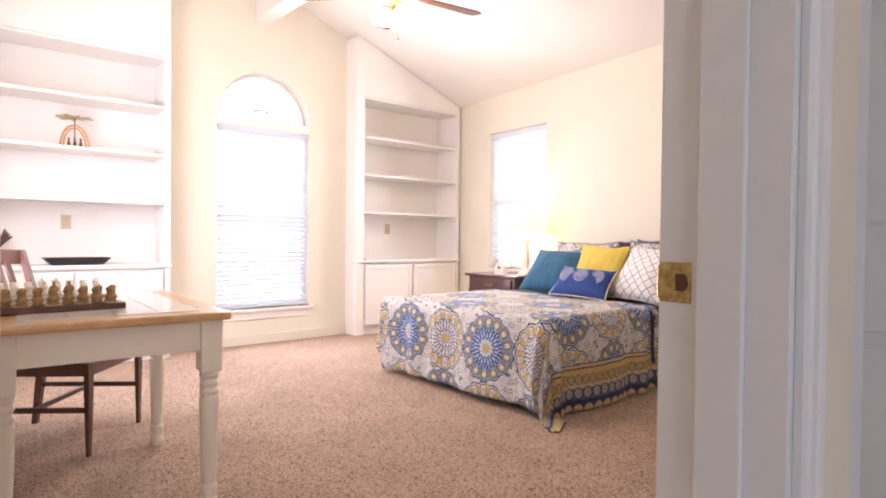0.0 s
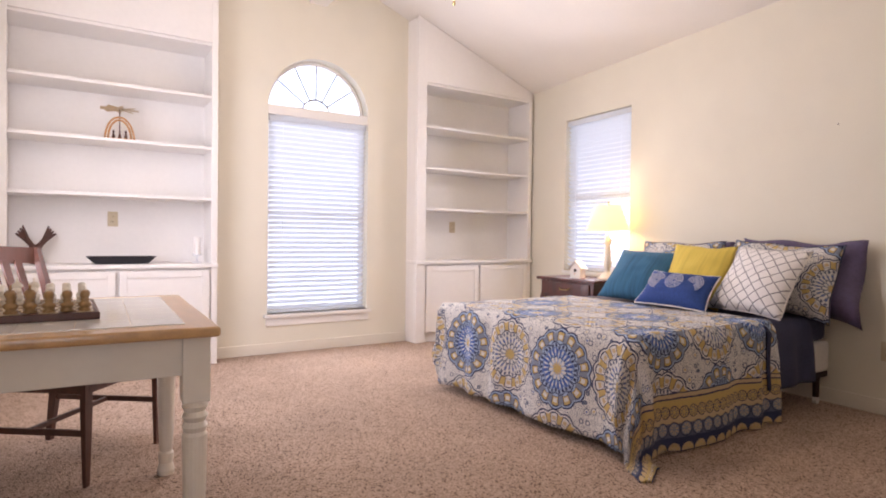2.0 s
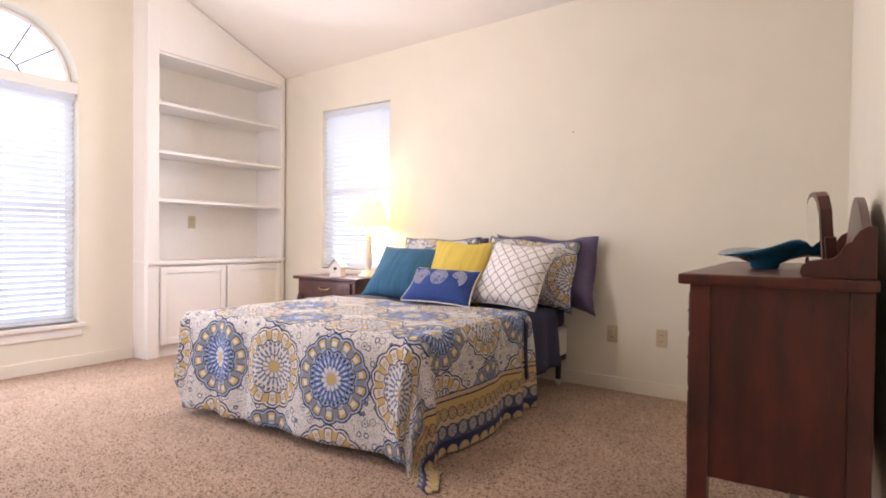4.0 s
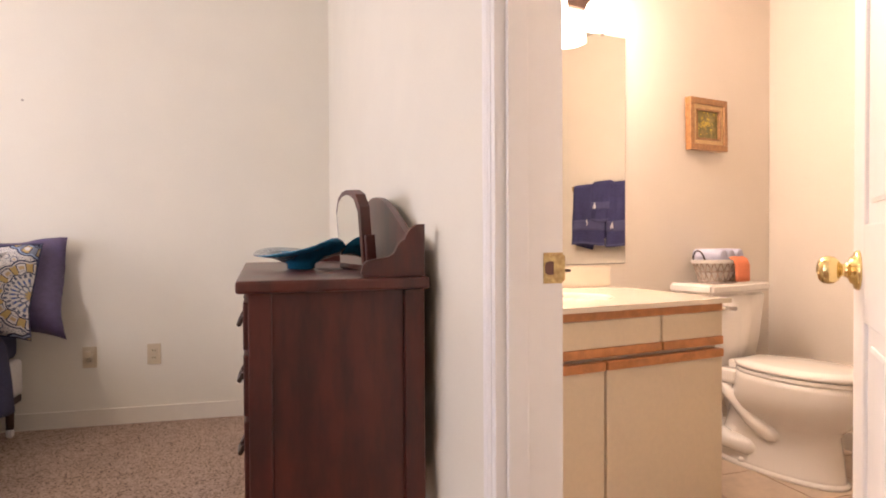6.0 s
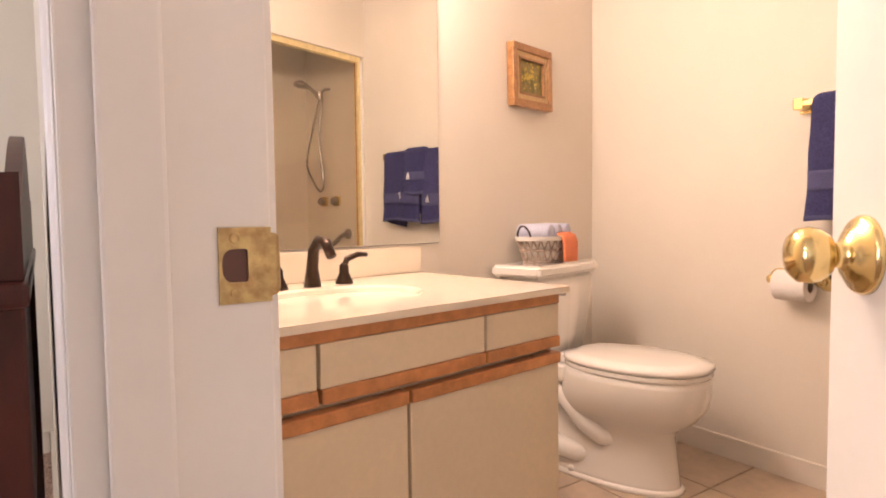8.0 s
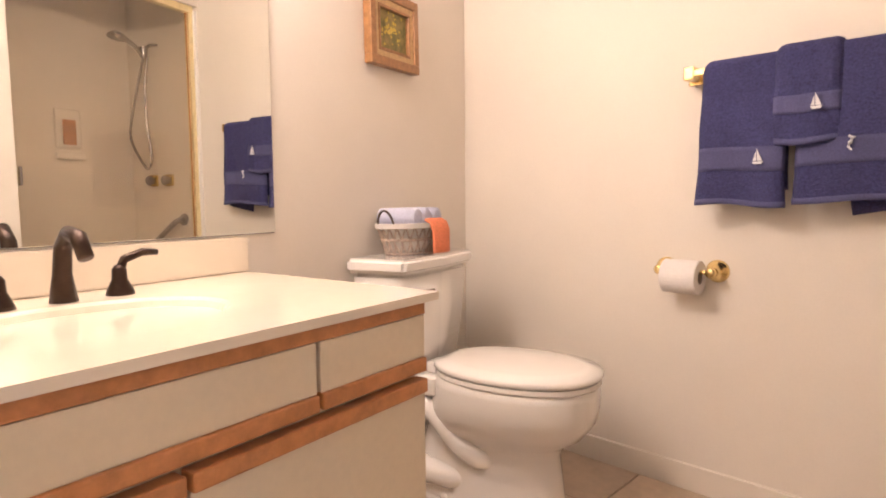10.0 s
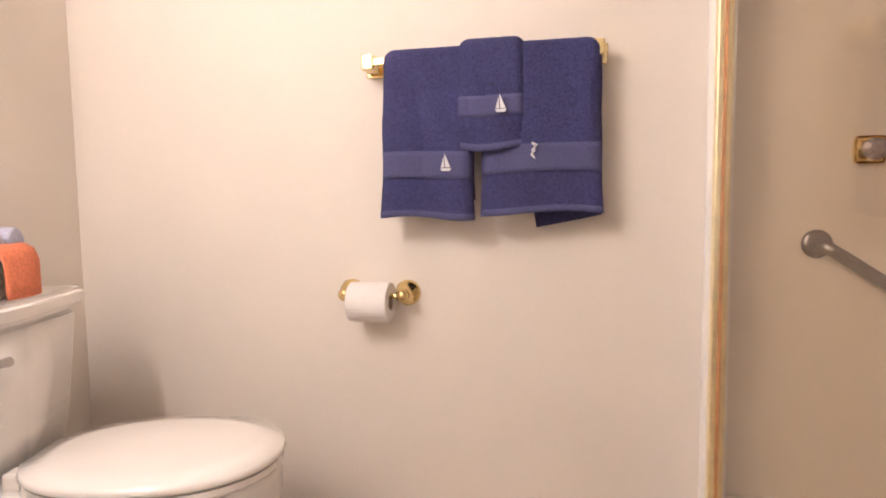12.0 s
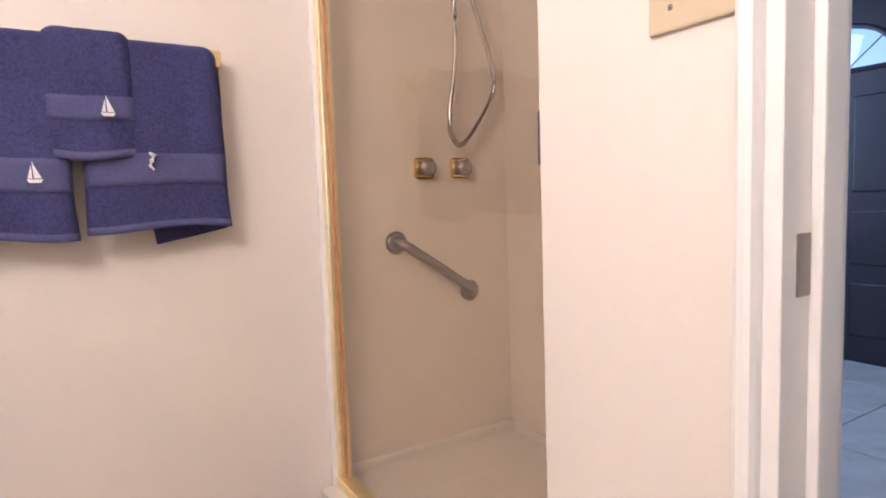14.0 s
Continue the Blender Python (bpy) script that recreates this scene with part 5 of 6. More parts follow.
def vfront(u0, u1, z0, z1, proud, bevel=0.003):
    return box(u0, -proud, z0, u1, 0.02 - proud + 0.001, z1, bevel)


# local x = u, local -y = out of the front, so the wall lies at +y negative: mirrored by the turn of the frame
part("body", prism([(0.03, -0.02), (LU, -0.02), (LU, -D1), (0.03, -D0)], 0.10, 0.780), "lam", van)
# the shade of the toe recess is put into this near-black colour
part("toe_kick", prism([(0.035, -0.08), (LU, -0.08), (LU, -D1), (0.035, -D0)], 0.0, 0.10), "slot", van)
part("top_rail", box(0.026, -0.02, 0.753, LU, 0.006, 0.780, 0.003), "oak", van, "oak rail")
for u0, u1 in ((0.026, 0.296), (0.304, 0.731), (0.739, LU)):
    d_ = part("drawer_front", box(u0, -0.02, 0.668, u1, 0.004, 0.752, 0.003), "lam", van)
    part("pull_rail", box(u0, -0.02, 0.640, u1, 0.010, 0.668, 0.004), "oak", d_, "oak finger pull")
for u0, u1 in ((0.026, 0.524), (0.532, LU)):
    d_ = part("cabinet_door", box(u0, -0.02, 0.10, u1, 0.004, 0.598, 0.003), "lam", van)
    part("pull_rail", box(u0, -0.02, 0.598, u1, 0.012, 0.626, 0.004), "oak", d_, "oak finger pull")

top = thing("bathroom_countertop", pose(2.705, -1.14, 0, 0, 0, 90 - VU), "cream cultured marble vanity top with a moulded basin", "worktop")
# the top carries an oval basin: a ring grid between the outline and the oval
bm = bmesh.new()
NB = 48
cu, cvv = 0.52, -0.27
out_poly = [(0.006, 0.025), (LU, 0.025), (LU, -D1), (0.006, -D0)]


def on_outline(a):
    """Where a ray from the basin's centre meets the outline."""
    dx, dy = math.cos(a), math.sin(a)
    best = 9.0
    for (xa, ya), (xb, yb) in zip(out_poly, out_poly[1:] + out_poly[:1]):
        ex, ey = xb - xa, yb - ya
        den = dx * ey - dy * ex
        if abs(den) > 1e-9:
            s_ = ((xa - cu) * ey - (ya - cvv) * ex) / den
            k_ = ((xa - cu) * dy - (ya - cvv) * dx) / den
            if s_ > 0 and -1e-6 <= k_ <= 1 + 1e-6:
                best = min(best, s_)
    return cu + dx * best, cvv + dy * best


angs = sorted([2 * math.pi * k / NB for k in range(NB)] + [math.atan2(y - cvv, x - cu) % (2 * math.pi) for x, y in out_poly])
rings = [[(*on_outline(a), 0.781) for a in angs], [(*on_outline(a), 0.797) for a in angs]]
for rx, ry, z_ in ((0.225, 0.165, 0.797), (0.215, 0.155, 0.792), (0.19, 0.13, 0.74), (0.12, 0.08, 0.68), (0.02, 0.02, 0.665)):
    rings.append([(cu + rx * math.cos(a), cvv + ry * math.sin(a), z_) for a in angs])
loft(rings, bm)
part("counter", bm, "marble", top)
part("backsplash", prism([(0.006, -D0 + 0.022), (LU, -D1 + 0.022), (LU, -D1), (0.006, -D0)], 0.797, 0.885, None, 0.004), "marble", top)
part("drain", lathe([(0.022, 0.666), (0.02, 0.669)], 16, None, pose(cu, cvv, 0)), "bronze", top)

fau = thing("faucet", pose(2.705, -1.14, 0.797, 0, 0, 90 - VU) @ pose(cu - 0.045, cvv - 0.205, 0), "oil-rubbed bronze faucet with two lever handles", "faucet")
part("spout", tube([(0, 0, 0), (0, 0.0, 0.05), (0, 0.01, 0.10), (0, 0.04, 0.125), (0, 0.075, 0.12), (0, 0.10, 0.085)], 0.013, 12, None, [0.024, 0.016, 0.015, 0.015, 0.014, 0.013]), "bronze", fau, smooth=True)
for u_ in (-0.10, 0.10):
    sg = 1 if u_ > 0 else -1
    hd = part("handle_base", lathe([(0.026, 0), (0.024, 0.008), (0.014, 0.03), (0.013, 0.05), (0.008, 0.058)], 16, None, pose(u_, 0, 0)), "bronze", fau, smooth=True)
    part("lever", tube([(u_, 0, 0.045), (u_ + 0.01 * sg, 0.0, 0.068), (u_ + 0.045 * sg, 0.002, 0.080), (u_ + 0.075 * sg, 0.004, 0.078)], 0.007, 8, None, [0.010, 0.009, 0.008, 0.006]), "bronze", hd, smooth=True)

WALL_TURN = math.degrees(math.atan(0.249))


def on_vanity_wall(y, z):
    """Local x along the wall to the north, local -y... the room lies at local +y."""
    return pose(vanity_x(y), y, z, 0, 0, 90 + (WALL_TURN if y < -1.156 else math.degrees(math.atan(0.142))))


vm2 = thing("wall_mirror", on_vanity_wall(-1.155, 0), "large frameless wall mirror above the vanity", "mirror")
part("glass", box(0.0, 0.002, 0.892, 0.98, 0.007, 1.875, 0.001), "mirror", vm2)
part("backing", box(0.0, 0.0, 0.890, 0.98, 0.002, 1.877), "slot", vm2)
for x in (0.12, 0.86):
    part("clip", box(x, 0.002, 1.868, x + 0.02, 0.010, 1.882, 0.001), "chrome", vm2)

vl = thing("vanity_light", on_vanity_wall(-0.66, 1.99), "bronze vanity light bar with lit frosted shades", "wall light")
part("back_bar", box(-0.36, 0.0, -0.03, 0.36, 0.022, 0.03, 0.006), "bronze", vl)
for x in (-0.27, 0.0, 0.27):
    part("arm", tube([(x, 0.02, 0.0), (x, 0.09, 0.02), (x, 0.12, 0.0)], 0.008, 8), "bronze", vl)
    part("cap", lathe([(0.026, -0.02), (0.02, 0.01)], 16, None, pose(x, 0.12, 0)), "bronze", vl)
    g_ = part("glass_shade", lathe([(0.085, -0.13), (0.078, -0.09), (0.055, -0.045), (0.028, -0.018)], 22, None, pose(x, 0.12, 0)), "glow", vl, "lit frosted glass shade", smooth=True)
    g_.visible_shadow = False


def picture():
    t = thing("framed_picture", on_vanity_wall(-1.70, 1.55) @ pose(0, 0.012, 0, 0, 1.5, 0), "small floral painting in a wide gilt wooden frame", "picture")
    W, H = 0.145, 0.125
    for inset, wd, th, mat in ((0.0, 0.030, 0.022, "giltframe"), (0.030, 0.020, 0.016, "giltpale"), (0.050, 0.010, 0.018, "giltframe")):
        own = bmesh.new()
        a, b_ = W - inset, H - inset
        for q in ((-a, -b_, a, -b_ + wd), (-a, b_ - wd, a, b_), (-a, -b_ + wd, -a + wd, b_ - wd), (a - wd, -b_ + wd, a, b_ - wd)):
            join(own, box(q[0], -0.01, q[1], q[2], th, q[3], 0.003))
        part("frame_moulding", own, mat, t)
    canvas = material("olive_canvas", (0.35, 0.27, 0.09), 0.7, second=(0.16, 0.15, 0.05), scale=35, bump=0.3)
    part("canvas", box(-W + 0.055, 0.0, -H + 0.055, W - 0.055, 0.004, H - 0.055), canvas, t)
    rnd = random.Random(5)
    own = bmesh.new()
    for k in range(46):
        x, z_ = rnd.gauss(0, 0.028), rnd.gauss(0.005, 0.024)
        if abs(x) < 0.08 and abs(z_) < 0.06:
            lathe([(rnd.uniform(0.003, 0.007), 0), (0.002, 0.0015)], 7, own, pose(x, 0.004, z_, -90, 0, 0))
    part("painted_blossoms", own, "yellow", t, "dabs of yellow paint")


picture()


# toilet: local +x points to the front, the wall at x = 0
def toilet():
    t = thing("toilet", pose(vanity_x(-1.665) - 0.006, -1.665, 0, 0, 0, 194), "white vitreous china toilet with its lid closed", "toilet")
    t.scale = (1.04, 1.03, 1.04)
    # pedestal and bowl
    rings = []
    for z, xc, rx, ry, back in ((0.0, 0.36, 0.27, 0.115, 0.11), (0.03, 0.36, 0.26, 0.11, 0.12), (0.10, 0.37, 0.243, 0.098, 0.14), (0.19, 0.378, 0.225, 0.092, 0.16), (0.215, 0.39, 0.228, 0.105, 0.17), (0.25, 0.42, 0.25, 0.142, 0.19), (0.30, 0.445, 0.262, 0.172, 0.20), (0.34, 0.455, 0.26, 0.181, 0.20), (0.38, 0.46, 0.255, 0.182, 0.20), (0.405, 0.46, 0.252, 0.182, 0.20)):
        rings.append(oval(xc, 0, rx, ry, z, 36, back, 2.3))
    part("bowl", loft(rings), "china", t, smooth=True)
    own = bmesh.new()
    for sy in (-1, 1):
        tube([(0.12, 0.080 * sy, 0.355), (0.19, 0.098 * sy, 0.325), (0.26, 0.104 * sy, 0.265), (0.32, 0.102 * sy, 0.205), (0.38, 0.084 * sy, 0.165), (0.43, 0.05 * sy, 0.15)], 0.03, 12, own, [0.030, 0.031, 0.032, 0.034, 0.036, 0.03])
        tube([(0.12, 0.070 * sy, 0.34), (0.115, 0.080 * sy, 0.22), (0.14, 0.084 * sy, 0.12), (0.20, 0.090 * sy, 0.092), (0.29, 0.088 * sy, 0.085), (0.34, 0.05 * sy, 0.08)], 0.04, 12, own, [0.036, 0.038, 0.040, 0.040, 0.036, 0.03])
    part("trapway", own, "china", t, smooth=True)
    part("foot", loft([oval(0.36, 0, 0.275, 0.120, 0.0, 36, 0.095, 2.4), oval(0.36, 0, 0.275, 0.120, 0.012, 36, 0.095, 2.4), oval(0.36, 0, 0.262, 0.110, 0.020, 36, 0.105, 2.4)]), "china", t, smooth=True)
    for sy in (-1, 1):
        part("bolt_cap", lathe([(0.017, 0.018), (0.016, 0.030), (0.009, 0.037)], 14, None, pose(0.27, 0.098 * sy, 0)), "china", t, smooth=True)
    part("tank_deck", box(0.02, -0.13, 0.34, 0.26, 0.13, 0.405, 0.02, None, 3), "china", t)
    part("seat", loft([oval(0.465, 0, 0.252, 0.185, 0.407, 40, 0.22, 2.2), oval(0.465, 0, 0.256, 0.188, 0.412, 40, 0.22, 2.2), oval(0.465, 0, 0.254, 0.187, 0.424, 40, 0.22, 2.2)]), "china", t, smooth=False)
    part("lid", loft([oval(0.465, 0, 0.256, 0.188, 0.428, 40, 0.215, 2.2), oval(0.465, 0, 0.260, 0.191, 0.434, 40, 0.215, 2.2), oval(0.465, 0, 0.256, 0.188, 0.446, 40, 0.22, 2.2), oval(0.465, 0, 0.20, 0.14, 0.455, 40, 0.25, 2.2), oval(0.465, 0, 0.05, 0.04, 0.458, 40, None, 2.2)]), "china", t, smooth=True)
    for sy in (-0.075, 0.075):
        part("hinge", box(0.205, sy - 0.022, 0.405, 0.24, sy + 0.022, 0.44, 0.008), "china", t)
    own = loft([[(x, y, z) for x, y in ((0.02, -w), (d, -w + 0.02), (d + 0.012, 0), (d, w - 0.02), (0.02, w))] for z, w, d in ((0.40, 0.168, 0.180), (0.50, 0.19, 0.192), (0.72, 0.222, 0.20))])
    bmesh.ops.bevel(own, geom=own.edges[:], offset=0.012, segments=3, affect="EDGES")
    tk = part("tank", own, "china", t, smooth=True)
    own = loft([[(x, y, z) for x, y in ((0.008, -w), (d, -w + 0.015), (d + 0.014, 0), (d, w - 0.015), (0.008, w))] for z, w, d in ((0.72, 0.236, 0.212), (0.765, 0.236, 0.212))])
    bmesh.ops.bevel(own, geom=own.edges[:], offset=0.011, segments=3, affect="EDGES")
    part("tank_lid", own, "china", t)
    part("flush_lever", tube([(0.20, -0.16, 0.665), (0.228, -0.16, 0.665), (0.230, -0.12, 0.662), (0.226, -0.08, 0.658)], 0.008, 10, None, [0.012, 0.010, 0.008, 0.010]), "chrome", tk, "chrome flush lever")


toilet()


def basket():
    t = thing("wicker_basket", pose(vanity_x(-1.68) - 0.115, -1.675, 0.797, 0, 0, 194), "whitewashed wicker basket with a cloth liner on the toilet tank", "basket")
    own = bmesh.new()
    for k in range(22):
        a = 2 * math.pi * k / 22
        for s_ in (0.16, -0.16):
            tube([(0.062 * math.cos(a), 0.105 * math.sin(a), 0.0), (0.073 * math.cos(a + s_), 0.125 * math.sin(a + s_), 0.045), (0.085 * math.cos(a), 0.145 * math.sin(a), 0.095)], 0.0035, 5, own)
    for f, z_ in ((0.73, 0.004), (0.86, 0.05), (1.0, 0.097)):
        tube([(0.085 * f * math.cos(2 * math.pi * k / 28), 0.145 * f * math.sin(2 * math.pi * k / 28), z_) for k in range(29)], 0.005, 6, own)
    part("weave", own, "wicker", t)
    part("liner", loft([oval(0, 0, 0.06, 0.10, 0.006, 24), oval(0, 0, 0.078, 0.138, 0.085, 24), oval(0, 0, 0.092, 0.152, 0.088, 24), oval(0, 0, 0.093, 0.153, 0.103, 24), oval(0, 0, 0.078, 0.138, 0.104, 24), oval(0, 0, 0.06, 0.11, 0.06, 24)]), "boxspring", t, "cream cloth liner")
    for sy in (-1, 1):
        part("handle", tube([(0.03 * math.cos(math.pi * k / 12), 0.138 * sy + 0.01 * sy * math.sin(math.pi * k / 12), 0.095 + 0.05 * math.sin(math.pi * k / 12)) for k in range(13)], 0.004, 6), "bronze", t)
    for y_, l_ in ((-0.06, 0.03), (0.0, 0.02), (0.065, 0.035)):
        r_ = thing("rolled_washcloth", pose(vanity_x(-1.68) - 0.115, -1.675, 0.797, 0, 0, 194) @ pose(0.0, y_, 0.118, 0, 90, 20 * l_ * 10), "pale blue washcloth rolled up in the basket", "washcloth", "rolled washcloths in the basket")
        own = bmesh.new()
        lathe([(0.028, -0.07), (0.034, -0.066), (0.036, 0.0), (0.034, 0.066), (0.028, 0.07)], 18, own)
        part("roll", own, "paleblue", r_, smooth=True)
    cl = thing("draped_washcloth", pose(vanity_x(-1.68) - 0.115, -1.675, 0.797, 0, 0, 194), "coral washcloth hanging over the basket rim", "washcloth")
    bm = bmesh.new()
    prof = [(0.03, 0.125), (0.07, 0.118), (0.096, 0.106), (0.108, 0.08), (0.110, 0.03), (0.112, 0.004)]
    g = [[bm.verts.new((x + 0.006 * math.sin(40 * y_) * (k / 5), y_ * (1 - 0.02 * k), z_)) for k, (x, z_) in enumerate(prof)] for y_ in np.linspace(-0.02, 0.092, 9)]
    for i in range(8):
        for k in range(5):
            bm.faces.new((g[i][k], g[i][k + 1], g[i + 1][k + 1], g[i + 1][k]))
    ob = part("cloth", bm, "coral", cl, smooth=True)
    ob.modifiers.new("thick", "SOLIDIFY").thickness = 0.007


basket()

# towel bar and towels
TW = -2.255
tb = thing("towel_bar", pose(0, TW, 1.355), "polished brass towel bar with square posts", "towel bar")
part("bar", box(2.03, 0.058, -0.009, 2.60, 0.076, 0.009, 0.002), "brass", tb)
for x in (2.025, 2.605):
    ps = part("post", box(x - 0.016, 0.006, -0.02, x + 0.016, 0.08, 0.02, 0.004), "brass", tb)
    part("wall_plate", box(x - 0.026, 0.0, -0.026, x + 0.026, 0.008, 0.026, 0.003), "brass", ps)


def towel(x0, x1, front, back, off, label, band0, band1, motif, skew=0.0, seed=1, slant=False):
    """A terry towel folded over the bar; front and back: how far it hangs."""
    t = thing("hand_towel" if x1 - x0 < 0.17 else "bath_towel", pose(0, TW + 0.067, 1.355), label, "towel", "navy towels on the bar")
    R = 0.018 + off
    path = [(-R, -back)]
    path += [(-R, -back + (back) * k / 6) for k in range(1, 6)]
    path += [(R * math.cos(math.pi - math.pi * k / 8), R * math.sin(math.pi * k / 8) + 0.004) for k in range(9)]
    fr = np.linspace(0, front, 26)[1:]
    def strip(pts, mat, name, extra=0.0, thick=0.009):
        bm = bmesh.new()
        cols = []
        nx = 24
        for i in range(nx + 1):
            f = i / nx
            edge = max(0.0, abs(2 * f - 1) - 0.72) / 0.28
            col = []
            for a, z_ in pts:
                drop = max(0.0, -z_)
                bulge = 0.010 * math.sin(f * 7 + seed) * drop / 0.4 + 0.006 * noise.noise(Vector((f * 6, z_ * 7, seed)))
                pinch = 0.012 * drop * math.sin(f * math.pi * 2 + seed)
                x = x0 + (x1 - x0) * f + (0.03 * drop * (f - 0.5)) + pinch * 0.5
                y = a + (bulge + extra if a > 0 else -bulge * 0.2) + (0.02 * drop if a > 0 else 0)
                zz = z_ - (skew * f * drop / max(front, 0.01) if a > 0 else 0)
                x += 0.005 * noise.noise(Vector((f * 2, z_ * 9, seed + 4)))
                if a > 0:
                    y -= 0.013 * edge ** 2
                    zz -= 0.006 * math.sin(f * 5 + seed) * (drop / max(front, 0.01)) ** 2
                if drop < 0.06:
                    zz -= 0.010 * edge ** 2 * (1 - drop / 0.06)
                if slant and a < 0 and drop:
                    zz *= 0.91 + 0.13 * f if f < 0.56 else 0.80
                col.append(bm.verts.new((x, y, zz)))
            cols.append(col)
        for i in range(nx):
            for k in range(len(pts) - 1):
                bm.faces.new((cols[i][k], cols[i][k + 1], cols[i + 1][k + 1], cols[i + 1][k]))
        bmesh.ops.recalc_face_normals(bm, faces=bm.faces[:])
        ob = part(name, bm, mat, t, smooth=True)
        so = ob.modifiers.new("thick", "SOLIDIFY")
        so.thickness, so.offset = thick, 0
        return ob
    strip(path + [(R, -z_) for z_ in fr], "navy", "terry_cloth", 0.0, 0.011)
    strip([(R, -z_) for z_ in np.linspace(band0, band1, 6)], "navyband", "woven_band", 0.0012, 0.012)
    strip([(R, -z_) for z_ in np.linspace(front - 0.016, front + 0.001, 3)], "navyband", "hem", 0.0, 0.0145)
    mx, mz = motif
    own = bmesh.new()
    y = R + 0.02 * -mz + 0.020
    if mx < 2.2:
        for pts, w_ in (([(0.006, 0.018), (-0.004, 0.012), (0.002, 0.0), (0.006, -0.010), (-0.002, -0.020)], 0.004),):
            tube([(mx + a, y, mz + c) for a, c in pts], 0.004, 6, own, [0.003, 0.006, 0.006, 0.004, 0.002])
    else:
        extrude_profile([(mx + 0.003, mz + 0.022), (mx + 0.001, mz - 0.012), (mx - 0.012, mz - 0.012)], y - 0.002, y + 0.002, "xz", own)
        extrude_profile([(mx + 0.005, mz + 0.014), (mx + 0.012, mz - 0.012), (mx + 0.004, mz - 0.012)], y - 0.002, y + 0.002, "xz", own)
        extrude_profile([(mx - 0.014, mz - 0.014), (mx + 0.014, mz - 0.014), (mx + 0.009, mz - 0.021), (mx - 0.010, mz - 0.021)], y - 0.002, y + 0.002, "xz", own)
    part("embroidery", own, "thread", t, "white stitched motif")


towel(2.335, 2.558, 0.405, 0.36, 0.0, "navy terry bath towel with a white stitched sailboat", 0.235, 0.305, (2.394, -0.266), 0.0, 1)
towel(2.02, 2.30, 0.395, 0.44, 0.0, "navy terry bath towel with a white stitched seahorse", 0.225, 0.295, (2.175, -0.242), 0.0, 3, True)
towel(2.205, 2.36, 0.235, 0.22, 0.014, "navy terry hand towel with a white stitched sailboat", 0.105, 0.155, (2.254, -0.128), 0.0, 5)

# toilet roll and holder
tp = thing("toilet_roll_holder", pose(2.615, TW, 0.742), "polished brass toilet roll holder on the wall", "roll holder")
for x in (-0.088, 0.075):
    ps = part("rosette", lathe([(0.036, 0), (0.036, 0.004), (0.030, 0.008), (0.026, 0.016), (0.014, 0.022), (0.012, 0.05), (0.016, 0.056), (0.016, 0.07), (0.008, 0.076)], 24, None, pose(x, 0, 0, -90, 0, 0)), "brass", tp, smooth=True)
part("spindle", tube([(-0.085, 0.062, 0), (0.072, 0.062, 0)], 0.007, 10), "brass", tp)
roll = thing("toilet_roll", pose(2.615, TW + 0.062, 0.742 - 0.018), "white toilet paper roll on the brass holder", "toilet roll")
part("paper", loft([[(x, r_ * math.cos(2 * math.pi * k / 32), r_ * math.sin(2 * math.pi * k / 32)) for k in range(32)] for x, r_ in ((-0.056, 0.022), (-0.056, 0.052), (-0.053, 0.054), (0.053, 0.054), (0.056, 0.052), (0.056, 0.022), (-0.056, 0.022))], None, False), "paper", roll, smooth=False)
part("core", loft([[(x, 0.021 * math.cos(2 * math.pi * k / 24), 0.021 * math.sin(2 * math.pi * k / 24)) for k in range(24)] for x in (-0.055, 0.055)], None, False), "wicker", roll)

# shower door and fittings
sd = thing("shower_door", pose(1.735, 0, 0), "framed glass shower door with gold trim", "shower door")
part("wall_channel", box(-0.03, -2.254, 0.20, 0.03, -2.236, 2.0, 0.003), "white", sd)
part("frame_post", box(-0.018, -2.236, 0.21, 0.018, -2.208, 1.99, 0.004), "goldframe", sd, "gold frame")
part("frame_post", box(-0.018, -1.322, 0.21, 0.012, -1.3125, 1.99, 0.002), "goldframe", sd, "gold frame")
part("bottom_rail", box(-0.022, -2.236, 0.200, 0.022, -1.322, 0.228, 0.004), "goldframe", sd, "gold frame")
part("head_rail", box(-0.022, -2.236, 1.985, 0.022, -1.322, 2.02, 0.004), "goldframe", sd, "gold frame")
part("vinyl_seal", box(-0.004, -2.208, 0.228, 0.004, -2.204, 1.985), "carved", sd)
gp = part("glass_panel", box(-0.003, -2.206, 0.228, 0.003, -1.322, 1.985), "showerglass", sd, "bronze-tinted glass")
gp.visible_shadow = False
part("door_pull", box(0.003, -1.345, 1.05, 0.016, -1.333, 1.13, 0.003), "chrome", sd)

SY = -2.350
for x, nm in ((1.370, "hot"), (1.232, "cold")):
    kn = thing("shower_valve", pose(x, SY, 1.105), "clear acrylic shower knob on a square brass plate", "shower valve", "shower valves")
    part("escutcheon", box(-0.034, 0.0, -0.034, 0.034, 0.012, 0.034, 0.012, None, 3), "brass", kn)
    part("knob", lathe([(0.016, 0.012), (0.024, 0.018), (0.028, 0.032), (0.027, 0.045), (0.018, 0.052)], 10, None, pose(0, 0, 0, -90, 0, 0)), "acrylic", kn, "clear faceted knob")
gbar = thing("grab_bar", pose(0, SY, 0), "brushed metal grab bar slanting across the shower wall", "grab bar")
pa, pb = Vector((1.478, 0, 0.872)), Vector((1.205, 0, 0.690))
off = Vector((0, 0.045, 0))
